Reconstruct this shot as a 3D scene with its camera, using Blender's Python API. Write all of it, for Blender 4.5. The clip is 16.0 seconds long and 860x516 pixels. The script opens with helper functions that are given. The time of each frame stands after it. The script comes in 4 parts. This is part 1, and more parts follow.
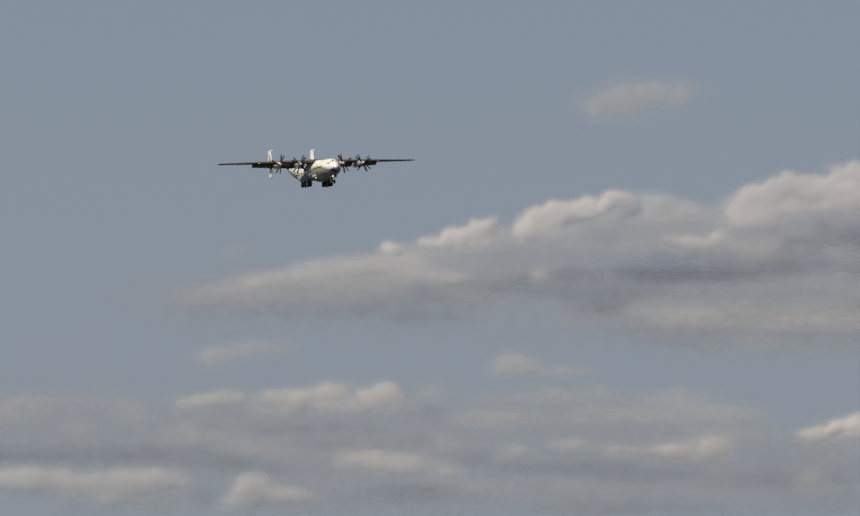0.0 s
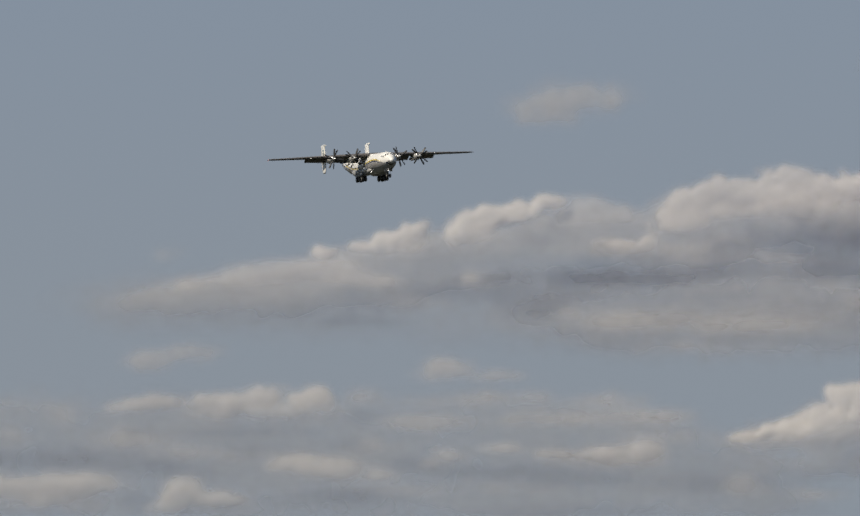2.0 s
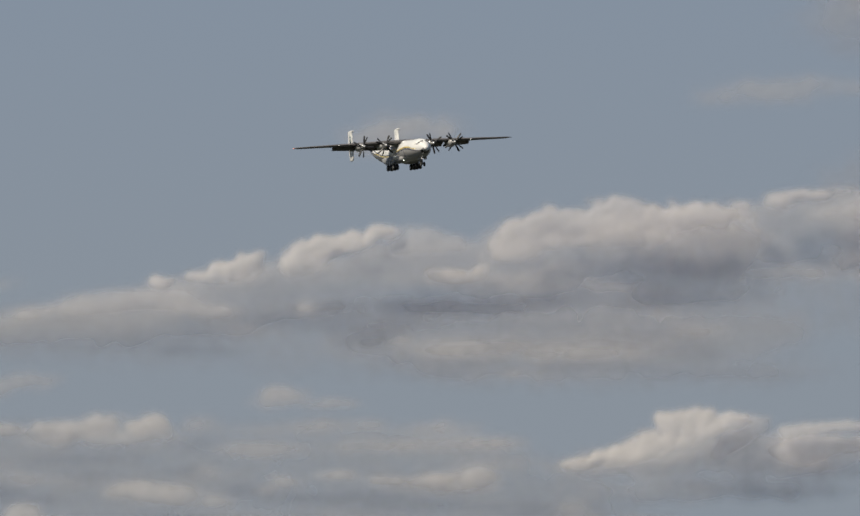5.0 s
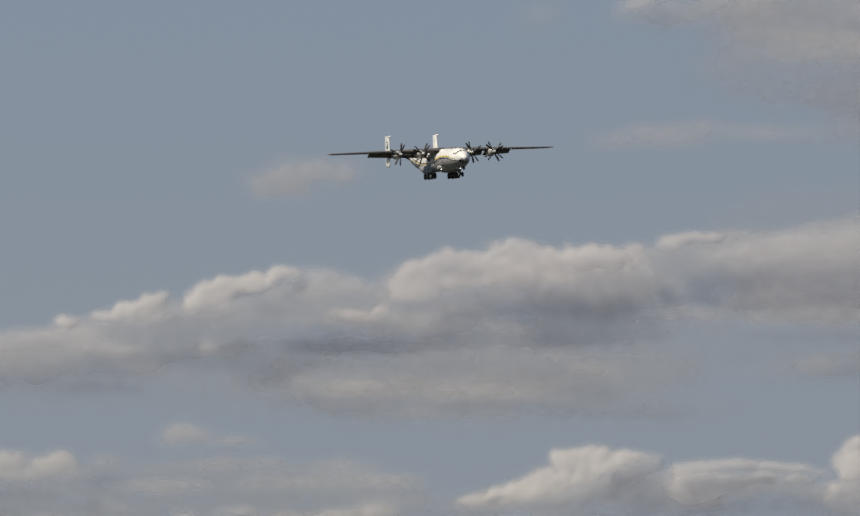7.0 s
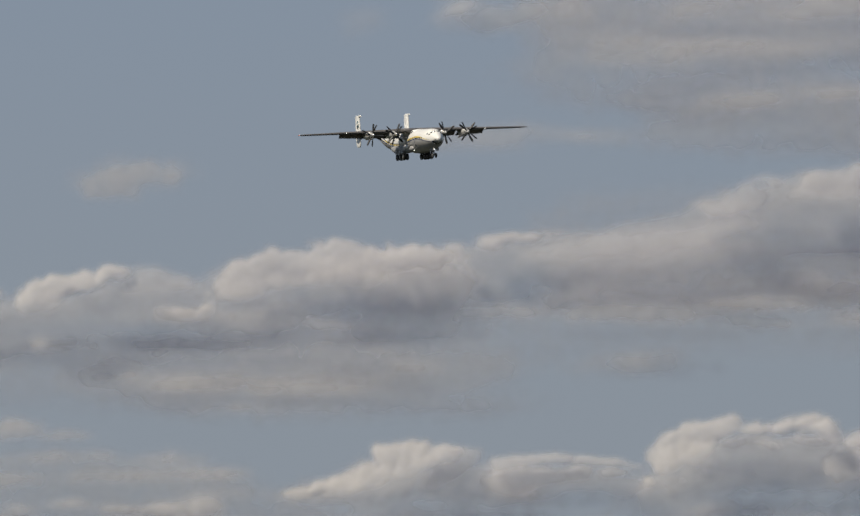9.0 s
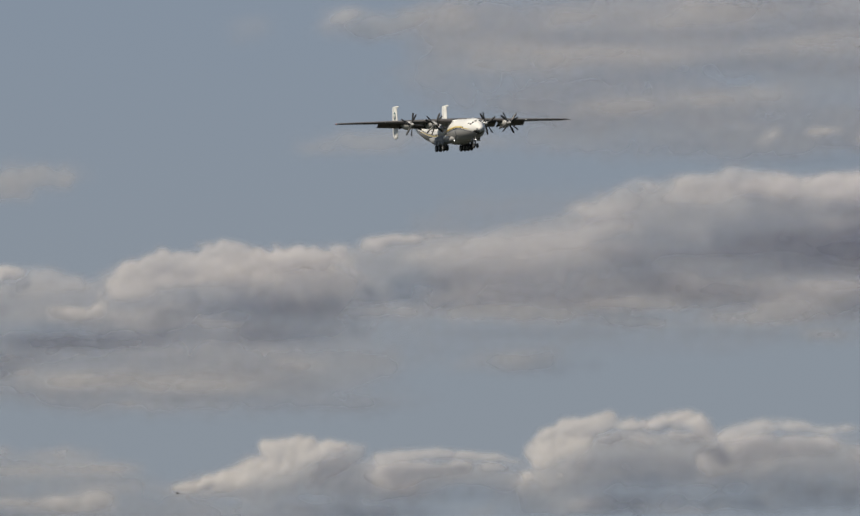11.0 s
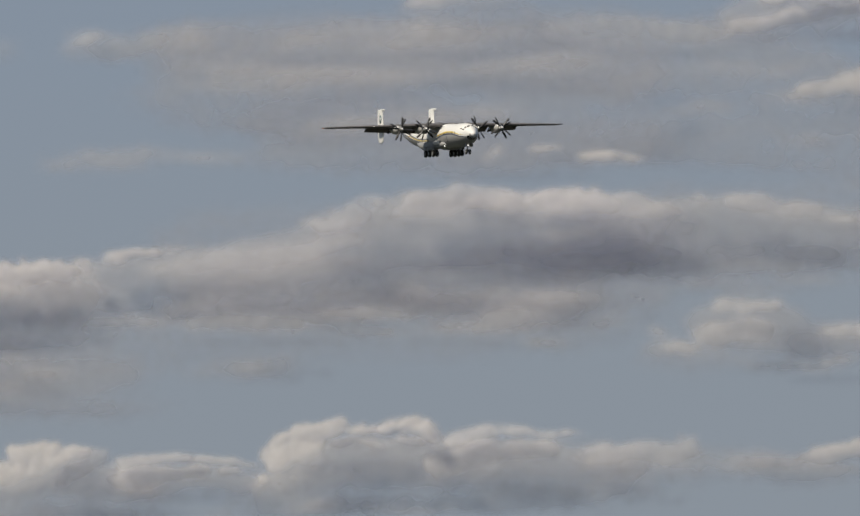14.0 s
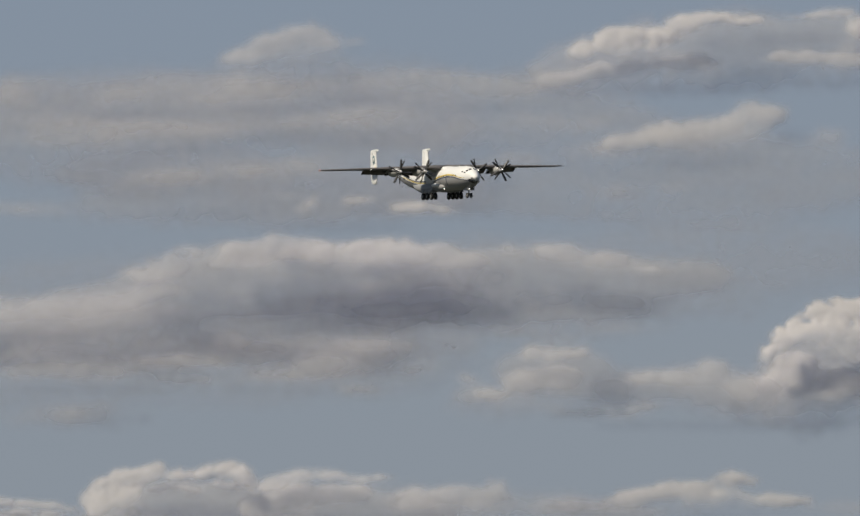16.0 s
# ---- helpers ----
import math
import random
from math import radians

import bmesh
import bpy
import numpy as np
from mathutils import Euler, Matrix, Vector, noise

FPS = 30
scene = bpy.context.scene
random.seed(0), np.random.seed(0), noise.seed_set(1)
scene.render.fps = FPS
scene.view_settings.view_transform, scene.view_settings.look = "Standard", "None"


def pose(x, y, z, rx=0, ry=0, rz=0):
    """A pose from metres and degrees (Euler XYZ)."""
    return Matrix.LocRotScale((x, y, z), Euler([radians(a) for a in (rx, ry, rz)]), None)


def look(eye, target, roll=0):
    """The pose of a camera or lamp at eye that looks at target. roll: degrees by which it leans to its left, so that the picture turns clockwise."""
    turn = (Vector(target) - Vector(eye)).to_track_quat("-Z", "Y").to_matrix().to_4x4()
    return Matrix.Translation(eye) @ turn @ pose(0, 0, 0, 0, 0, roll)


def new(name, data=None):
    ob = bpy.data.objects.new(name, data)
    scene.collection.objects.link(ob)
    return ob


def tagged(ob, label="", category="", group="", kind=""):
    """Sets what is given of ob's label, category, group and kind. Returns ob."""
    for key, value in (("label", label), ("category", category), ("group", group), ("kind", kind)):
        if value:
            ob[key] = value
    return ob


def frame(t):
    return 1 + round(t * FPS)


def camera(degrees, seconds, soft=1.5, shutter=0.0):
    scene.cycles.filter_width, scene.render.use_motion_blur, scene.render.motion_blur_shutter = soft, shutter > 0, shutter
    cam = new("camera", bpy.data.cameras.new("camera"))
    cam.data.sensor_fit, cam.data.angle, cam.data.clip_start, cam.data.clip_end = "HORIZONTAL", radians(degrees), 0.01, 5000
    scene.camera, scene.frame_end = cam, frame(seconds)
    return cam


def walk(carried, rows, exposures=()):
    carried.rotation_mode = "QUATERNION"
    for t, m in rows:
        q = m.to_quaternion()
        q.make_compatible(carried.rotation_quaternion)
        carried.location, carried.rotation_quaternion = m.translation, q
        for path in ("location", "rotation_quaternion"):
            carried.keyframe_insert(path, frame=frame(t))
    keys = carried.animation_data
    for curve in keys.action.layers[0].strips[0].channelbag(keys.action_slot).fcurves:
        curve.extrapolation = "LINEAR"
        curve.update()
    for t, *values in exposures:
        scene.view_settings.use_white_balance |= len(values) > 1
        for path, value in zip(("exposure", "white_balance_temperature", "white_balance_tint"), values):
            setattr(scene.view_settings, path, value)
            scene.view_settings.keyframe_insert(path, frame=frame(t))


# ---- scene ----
# camera: a long lens on one spot that follows the aircraft
EYE = Vector((0.0, 0.0, 1.7))
cam = camera(5.0, 16.0, soft=1.5)


def aim(az, el, roll):
    az, el = radians(az), radians(el)
    way = Vector((math.sin(az) * math.cos(el), math.cos(az) * math.cos(el), math.sin(el)))
    return look(EYE, EYE + 1000.0 * way, roll)


# seconds, degrees to the right of +Y, degrees up, lean
AIM = [
    (0.0, -3.6252, 2.4492, 0.098), (0.5, -3.5354, 2.4467, 0.095), (1.0, -3.4445, 2.4539, 0.097), (1.5, -3.3199, 2.4589, 0.084),
    (2.0, -3.2245, 2.4721, 0.07), (2.5, -3.1737, 2.4879, 0.061), (3.0, -3.1306, 2.5214, 0.049), (3.5, -2.9841, 2.5383, 0.031),
    (4.0, -2.6752, 2.5348, 0.007), (4.2, -2.5577, 2.5192, -0.01), (6.5, -1.8, 2.8349, 0.016), (7.0, -1.5932, 2.7901, 0.038),
    (7.5, -1.2637, 2.769, 0.051), (8.0, -0.9415, 2.7689, 0.054), (8.5, -0.7307, 2.7318, 0.056), (9.0, -0.533, 2.7115, 0.045),
    (11.5, 0.365, 2.6177, 0.023), (12.0, 0.6204, 2.6009, -0.01), (12.5, 0.8877, 2.5786, -0.047), (13.0, 1.1427, 2.5529, -0.091),
    (13.5, 1.3917, 2.5617, -0.12), (14.0, 1.6611, 2.5872, -0.152), (14.5, 1.9611, 2.6122, -0.158), (15.0, 2.2208, 2.696, -0.17),
    (15.5, 2.4962, 2.7562, -0.197), (16.0, 2.6924, 2.8027, -0.228),
]
walk(cam, [(t, aim(a, e, r)) for t, a, e, r in AIM])

# ---- daylight ----
SUN_WAY = Vector((-0.53, -0.34, 0.78)).normalized()
world = bpy.data.worlds.new("daylight")
scene.world = world
world.use_nodes = True
wn, wl = world.node_tree.nodes, world.node_tree.links
sky = wn.new("ShaderNodeTexSky")
sky.sky_type = "NISHITA"
sky.sun_disc = False
sky.sun_elevation = math.asin(SUN_WAY.z)
sky.sun_rotation = math.atan2(SUN_WAY.x, SUN_WAY.y)
sky.air_density, sky.dust_density, sky.ozone_density, sky.altitude = 1.0, 0.3, 2.0, 0.0
haze = wn.new("ShaderNodeMixRGB")  # a thin even veil over the whole sky
haze.inputs["Fac"].default_value = 0.99
way = wn.new("ShaderNodeTexCoord")
height = wn.new("ShaderNodeSeparateXYZ")
wl.new(way.outputs["Generated"], height.inputs[0])
veil = wn.new("ShaderNodeValToRGB")  # dull land below the horizon, grey haze on it, bluer overhead
for k, (at, tone) in enumerate(((-1.0, (0.09, 0.10, 0.085)), (-0.06, (0.13, 0.145, 0.14)), (-0.02, (0.500, 0.565, 0.645)), (0.04, (0.488, 0.563, 0.660)),
                                (0.08, (0.450, 0.552, 0.697)), (0.35, (0.26, 0.34, 0.47)), (1.0, (0.14, 0.20, 0.33)))):
    stop = veil.color_ramp.elements[0] if k == 0 else veil.color_ramp.elements[-1] if k == 6 else veil.color_ramp.elements.new(0.5 + 0.5 * at)
    stop.color = (*tone, 1)
half = wn.new("ShaderNodeMath")
half.operation = "MULTIPLY_ADD"
half.inputs[1].default_value, half.inputs[2].default_value = 0.5, 0.5
wl.new(height.outputs["Z"], half.inputs[0])
wl.new(half.outputs[0], veil.inputs["Fac"])
bright = wn.new("ShaderNodeMixRGB")
bright.blend_type = "MULTIPLY"
bright.inputs["Fac"].default_value, bright.inputs["Color2"].default_value = 1.0, (5, 5, 5, 1)
wl.new(veil.outputs["Color"], bright.inputs["Color1"])
wl.new(bright.outputs["Color"], haze.inputs["Color2"])
wl.new(sky.outputs["Color"], haze.inputs["Color1"])
wl.new(haze.outputs["Color"], wn["Background"].inputs["Color"])
wn["Background"].inputs["Strength"].default_value = 0.1
sun = new("sun", bpy.data.lights.new("sun", "SUN"))
sun.data.energy, sun.data.angle, sun.data.color = 4.6, radians(4.0), (1.0, 0.898, 0.74)
sun.matrix_world = look((0, 0, 900), Vector((0, 0, 900)) - 100 * SUN_WAY)
scene.view_settings.exposure = 0.0
scene.cycles.transparent_max_bounces = 40  # light passes many thin skins of cloud


# ---- materials ----
def shader(name):
    m = bpy.data.materials.new(name)
    m.use_nodes = True
    return m, m.node_tree.nodes, m.node_tree.links, m.node_tree.nodes["Principled BSDF"]


def paint(name, color, rough=0.4, metal=0.0, vary=0.12, scale=1.5, bump=0.02, streak=0.0, coat=0.0):
    """Painted or bare surface with stains at two scales and fine relief."""
    m, n, l, b = shader(name)
    tc = n.new("ShaderNodeTexCoord")
    big, fine = n.new("ShaderNodeTexNoise"), n.new("ShaderNodeTexNoise")
    mp = n.new("ShaderNodeMapping")
    mp.inputs["Scale"].default_value = (1.0 if not streak else streak, 1, 1)
    l.new(tc.outputs["Object"], mp.inputs["Vector"])
    for node, sc in ((big, scale), (fine, scale * 9)):
        node.inputs["Scale"].default_value, node.inputs["Detail"].default_value = sc, 5
        l.new(mp.outputs["Vector"], node.inputs["Vector"])
    add = n.new("ShaderNodeMath")
    add.operation = "MULTIPLY_ADD"
    add.inputs[1].default_value = 0.4
    l.new(fine.outputs["Fac"], add.inputs[0])
    l.new(big.outputs["Fac"], add.inputs[2])
    ramp = n.new("ShaderNodeValToRGB")
    ramp.color_ramp.elements[0].position, ramp.color_ramp.elements[1].position = 0.45, 0.95
    ramp.color_ramp.elements[0].color = (*[c * (1 - vary) for c in color], 1)
    ramp.color_ramp.elements[1].color = (*[min(1, c * (1 + vary * 0.5)) for c in color], 1)
    l.new(add.outputs[0], ramp.inputs["Fac"])
    l.new(ramp.outputs["Color"], b.inputs["Base Color"])
    rr = n.new("ShaderNodeMapRange")
    rr.inputs["To Min"].default_value, rr.inputs["To Max"].default_value = rough * 0.8, min(1, rough * 1.25)
    l.new(fine.outputs["Fac"], rr.inputs["Value"])
    l.new(rr.outputs["Result"], b.inputs["Roughness"])
    b.inputs["Metallic"].default_value = metal
    b.inputs["Coat Weight"].default_value = coat
    bp = n.new("ShaderNodeBump")
    bp.inputs["Strength"].default_value, bp.inputs["Distance"].default_value = bump, 0.05
    l.new(fine.outputs["Fac"], bp.inputs["Height"])
    l.new(bp.outputs["Normal"], b.inputs["Normal"])
    return m


def glow(name, color, strength):
    m, n, l, b = shader(name)
    b.inputs["Base Color"].default_value = (0.8, 0.8, 0.8, 1)
    b.inputs["Emission Color"].default_value = (*color, 1)
    b.inputs["Emission Strength"].default_value = strength
    return m


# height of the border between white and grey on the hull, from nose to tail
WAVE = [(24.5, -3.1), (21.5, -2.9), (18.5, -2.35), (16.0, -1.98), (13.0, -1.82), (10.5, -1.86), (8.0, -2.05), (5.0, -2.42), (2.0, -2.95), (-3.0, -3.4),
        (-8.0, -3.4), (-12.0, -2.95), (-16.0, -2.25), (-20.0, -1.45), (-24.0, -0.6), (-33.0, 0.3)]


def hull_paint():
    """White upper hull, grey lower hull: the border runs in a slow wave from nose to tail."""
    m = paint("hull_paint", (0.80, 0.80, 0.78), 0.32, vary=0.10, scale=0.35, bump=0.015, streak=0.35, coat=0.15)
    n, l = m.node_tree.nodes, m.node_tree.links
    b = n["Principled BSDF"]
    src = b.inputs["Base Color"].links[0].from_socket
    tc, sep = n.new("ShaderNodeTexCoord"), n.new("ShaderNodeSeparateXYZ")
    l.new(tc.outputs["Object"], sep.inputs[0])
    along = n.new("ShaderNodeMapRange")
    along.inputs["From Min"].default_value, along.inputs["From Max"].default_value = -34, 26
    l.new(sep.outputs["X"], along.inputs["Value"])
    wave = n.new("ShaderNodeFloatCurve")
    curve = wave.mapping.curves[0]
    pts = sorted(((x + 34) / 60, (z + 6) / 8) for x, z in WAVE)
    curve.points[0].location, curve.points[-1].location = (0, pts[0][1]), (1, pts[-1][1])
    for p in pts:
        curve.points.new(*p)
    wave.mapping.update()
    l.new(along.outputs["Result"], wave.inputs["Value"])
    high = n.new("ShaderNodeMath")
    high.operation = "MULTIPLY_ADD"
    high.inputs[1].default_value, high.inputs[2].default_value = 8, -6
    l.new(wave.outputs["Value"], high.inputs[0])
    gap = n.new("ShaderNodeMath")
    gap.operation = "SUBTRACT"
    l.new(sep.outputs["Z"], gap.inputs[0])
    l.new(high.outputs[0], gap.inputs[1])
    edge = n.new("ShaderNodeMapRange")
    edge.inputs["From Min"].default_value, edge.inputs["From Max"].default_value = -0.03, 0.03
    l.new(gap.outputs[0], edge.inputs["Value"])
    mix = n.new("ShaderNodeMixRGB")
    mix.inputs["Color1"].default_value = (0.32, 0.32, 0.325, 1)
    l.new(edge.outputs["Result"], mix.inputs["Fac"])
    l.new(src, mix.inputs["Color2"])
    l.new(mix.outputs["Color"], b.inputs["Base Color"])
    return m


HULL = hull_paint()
WHITE = paint("white_paint", (0.80, 0.80, 0.78), 0.35, vary=0.12, scale=0.8, coat=0.1)
WING = paint("grey_wing_paint", (0.122, 0.116, 0.116), 0.5, vary=0.25, scale=0.6, bump=0.03)
FLAP = paint("flap_metal", (0.16, 0.145, 0.135), 0.5, metal=0.2, vary=0.3, scale=0.7)
NACELLE = paint("nacelle_metal", (0.62, 0.62, 0.61), 0.3, metal=0.35, vary=0.25, scale=1.2)
SOOT = paint("sooty_metal", (0.05, 0.045, 0.04), 0.6, metal=0.3, vary=0.4, scale=2)
GREY = paint("grey_paint", (0.29, 0.295, 0.30), 0.45, vary=0.2, scale=0.8)
BLADE = paint("blade_paint", (0.035, 0.035, 0.037), 0.45, vary=0.3, scale=3)
SPIN = paint("spinner_metal", (0.75, 0.75, 0.74), 0.25, metal=0.5, vary=0.15, scale=3)
RUBBER = paint("tyre_rubber", (0.025, 0.025, 0.026), 0.8, vary=0.35, scale=4, bump=0.1)
STEEL = paint("strut_steel", (0.32, 0.32, 0.33), 0.35, metal=0.7, vary=0.25, scale=4)
RIM = paint("rim_paint", (0.28, 0.29, 0.28), 0.5, metal=0.2, vary=0.25, scale=5)
GLASS = paint("dark_glazing", (0.015, 0.018, 0.022), 0.08, vary=0.3, scale=2, bump=0.0)
YELLOW = paint("yellow_paint", (0.62, 0.47, 0.09), 0.4, vary=0.12, scale=1)
NAVY = paint("navy_paint", (0.02, 0.03, 0.08), 0.4, vary=0.2, scale=1)
TEAL = paint("teal_paint", (0.03, 0.10, 0.13), 0.4, vary=0.2, scale=2)
LIGHT = glow("landing_light", (1.0, 0.95, 0.86), 3.5)
RED = glow("red_lamp", (1.0, 0.12, 0.05), 0.8)
FEATHER = paint("feathers", (0.05, 0.045, 0.042), 0.8, vary=0.4, scale=9)


def grass():
    m, n, l, b = shader("grass")
    tc, no, ra = n.new("ShaderNodeTexCoord"), n.new("ShaderNodeTexNoise"), n.new("ShaderNodeValToRGB")
    no.inputs["Scale"].default_value, no.inputs["Detail"].default_value = 0.02, 9
    l.new(tc.outputs["Object"], no.inputs["Vector"])
    ra.color_ramp.elements[0].color, ra.color_ramp.elements[1].color = (0.014, 0.018, 0.012, 1), (0.034, 0.038, 0.028, 1)
    l.new(no.outputs["Fac"], ra.inputs["Fac"])
    l.new(ra.outputs["Color"], b.inputs["Base Color"])
    b.inputs["Roughness"].default_value = 0.95
    return m


def vapour():
    """Cloud: diffuse droplets, thinning out to clear air where the cover is low."""
    m, n, l, b = shader("cloud_vapour")
    n.remove(b)
    out = n["Material Output"]
    at = n.new("ShaderNodeAttribute")
    at.attribute_name = "cover"
    tc, no = n.new("ShaderNodeTexCoord"), n.new("ShaderNodeTexNoise")
    no.inputs["Scale"].default_value, no.inputs["Detail"].default_value = 0.10, 3
    l.new(tc.outputs["Object"], no.inputs["Vector"])
    fray = n.new("ShaderNodeMapRange")
    fray.inputs["To Min"].default_value, fray.inputs["To Max"].default_value = 0.93, 1.05
    fray.inputs["From Min"].default_value, fray.inputs["From Max"].default_value = 0.3, 0.7
    l.new(no.outputs["Fac"], fray.inputs["Value"])
    mul = n.new("ShaderNodeMath")
    mul.operation, mul.use_clamp = "MULTIPLY", True
    l.new(at.outputs["Fac"], mul.inputs[0])
    l.new(fray.outputs["Result"], mul.inputs[1])
    dif, trl, trn = n.new("ShaderNodeBsdfDiffuse"), n.new("ShaderNodeBsdfTranslucent"), n.new("ShaderNodeBsdfTransparent")
    # warm tint for sunlit faces; the blue of shade put into the translucent colour
    dif.inputs["Color"].default_value = (0.73, 0.708, 0.685, 1)
    trl.inputs["Color"].default_value = (0.74, 0.775, 1.0, 1)
    body, mix = n.new("ShaderNodeMixShader"), n.new("ShaderNodeMixShader")
    body.inputs["Fac"].default_value = 0.45
    l.new(dif.outputs[0], body.inputs[1])
    l.new(trl.outputs[0], body.inputs[2])
    l.new(mul.outputs[0], mix.inputs["Fac"])
    l.new(trn.outputs[0], mix.inputs[1])
    l.new(body.outputs[0], mix.inputs[2])
    l.new(mix.outputs[0], out.inputs["Surface"])
    return m


GRASS, VAPOUR = grass(), vapour()


# ---- mesh helpers ----
def part(name, bm, material, parent=None, label="", smooth=True):
    me = bpy.data.meshes.new(name)
    bmesh.ops.recalc_face_normals(bm, faces=bm.faces)
    bm.to_mesh(me)
    bm.free()
    me.materials.append(material)
    if smooth:
        me.shade_smooth()
    ob = new(name, me)
    ob.parent = parent
    if label:
        ob["label"] = label
    return ob


def again(ob, name, parent, m=None):
    """The same mesh once more under a thing."""
    o = new(name, ob.data)
    o.parent = parent
    if m is not None:
        o.matrix_basis = m
    if "label" in ob:
        o["label"] = ob["label"]
    return o


def loft(rings, bm=None, caps=True):
    bm = bm or bmesh.new()
    rows = [[bm.verts.new(p) for p in ring] for ring in rings]
    k = len(rows[0])
    for a, b in zip(rows, rows[1:]):
        for i in range(k):
            bm.faces.new((a[i], a[(i + 1) % k], b[(i + 1) % k], b[i]))
    if caps:
        bm.faces.new(rows[0][::-1])
        bm.faces.new(rows[-1])
    return bm


def lathe(profile, axis="x", centre=(0, 0, 0), n=20, bm=None):
    """A body of revolution from (along, radius) pairs."""
    rings = []
    for a, r in profile:
        ring = []
        for i in range(n):
            w = 2 * math.pi * i / n
            c, s = max(r, 0.003) * math.cos(w), max(r, 0.003) * math.sin(w)
            v = Vector((a, c, s)) if axis == "x" else Vector((c, a, s)) if axis == "y" else Vector((c, s, a))
            ring.append(v + Vector(centre))
        rings.append(ring)
    return loft(rings, bm)


def rod(a, b, r, r2=None, n=10, bm=None):
    a, b = Vector(a), Vector(b)
    d = (b - a).normalized()
    u = d.orthogonal().normalized()
    v = d.cross(u)
    r2 = r if r2 is None else r2
    ring = lambda p, q: [p + q * (math.cos(2 * math.pi * i / n) * u + math.sin(2 * math.pi * i / n) * v) for i in range(n)]
    return loft([ring(a, r), ring(b, r2)], bm)


def airfoil(le, chord, thick, n=9, camber=0.02, drop=0.0):
    """Ring of (x, z) from the leading edge backwards; drop turns the section nose up, in radians."""
    up, low = [], []
    for i in range(n):
        u = 0.5 * (1 - math.cos(math.pi * i / (n - 1)))
        y = 5 * thick * (0.2969 * math.sqrt(u) - 0.126 * u - 0.3516 * u * u + 0.2843 * u ** 3 - 0.1 * u ** 4)
        c = camber * 4 * u * (1 - u)
        up.append((u, c + y))
        low.append((u, c - y))
    ring = up + low[-1:0:-1]
    out = []
    for u, z in ring:
        x, z = -u * chord, z * chord
        x, z = x * math.cos(drop) + z * math.sin(drop), x * math.sin(drop) + z * math.cos(drop)
        out.append((le[0] + x, le[1] + z))
    return out


# ---- ground under the flight, out of view ----
def build_ground():
    bm = bmesh.new()
    bmesh.ops.create_circle(bm, cap_ends=True, radius=9000, segments=96)
    tagged(part("ground", bm, GRASS, smooth=False), "open flat grassland under the flight path", "ground", kind="structure")


build_ground()


# ---- the aircraft: x forward, y to its left wing, z up ----
# hull stations: x, centre height, half width, half height
STATIONS = [(24.6, -2.3, 0.05, 0.05), (24.47, -2.3, 0.42, 0.42), (24.1, -2.28, 0.78, 0.78), (23.4, -2.25, 1.12, 1.12), (22.5, -2.18, 1.5, 1.52),
            (21.7, -2.08, 1.92, 2.02), (20.6, -2.06, 2.4, 2.44), (19.0, -2.12, 2.78, 2.76), (17.2, -2.18, 2.96, 2.88), (15.0, -2.2, 3.0, 2.92),
            (9.0, -2.2, 3.02, 2.95), (2.0, -2.2, 3.02, 2.95), (-6.0, -2.2, 3.02, 2.95), (-10.0, -2.15, 3.02, 2.93), (-14.0, -1.95, 2.96, 2.8),
            (-18.5, -1.55, 2.74, 2.46), (-23.0, -0.98, 2.25, 1.96), (-27.5, -0.36, 1.55, 1.36), (-31.0, 0.12, 0.78, 0.76), (-33.0, 0.32, 0.3, 0.34), (-33.4, 0.36, 0.06, 0.06)]


def station(x):
    xs = [-s[0] for s in STATIONS]
    return [float(np.interp(-x, xs, [s[k] for s in STATIONS])) for k in (1, 2, 3)]


def hull(x, ang, off=0.0):
    """Point on the hull; ang in degrees from the left wing's side upwards (180 is the right wing's side)."""
    zc, w, h = station(x)
    a = radians(ang)
    return Vector((x, (w + off) * math.cos(a), zc + (h + off) * math.sin(a)))


def patch(path, off=0.02, steps=1):
    """Closed thin plate on the hull between two edges: rows of (x, lower angle, upper angle)."""
    bm = bmesh.new()
    rings = []
    for x, a0, a1 in path:
        top = [hull(x, a0 + (a1 - a0) * i / steps, off) for i in range(steps + 1)]
        low = [hull(x, a0 + (a1 - a0) * i / steps, -0.04) for i in range(steps, -1, -1)]
        rings.append(top + low)
    return loft(rings, bm)


def side(ang, s):
    """Mirror an angle given for the left wing's side to the other one (s = -1)."""
    return ang if s > 0 else 180 - ang


def band(pts, wide, s, off):
    """A painted band along the hull: (x, height) points, as wide as given."""
    fine = []
    for (x0, z0, w0), (x1, z1, w1) in zip(pts, pts[1:]):
        for i in range(5):
            u = i / 5
            fine.append((x0 + (x1 - x0) * u, z0 + (z1 - z0) * u, w0 + (w1 - w0) * u))
    fine.append(pts[-1])
    zs = [p[1] for p in fine]
    zs = [sum(zs[max(0, i - 3):i + 4]) / len(zs[max(0, i - 3):i + 4]) for i in range(len(zs))]
    path = []
    for (x, _, w), z in zip(fine, zs):
        zc, hw, hh = station(x)
        a = [math.degrees(math.asin(max(-0.99, min(0.99, (z + k * w * wide / 2 - zc) / hh)))) for k in (-1, 1)]
        path.append((x, side(a[0], s), side(a[1], s)))
    return patch(path, off, 2)


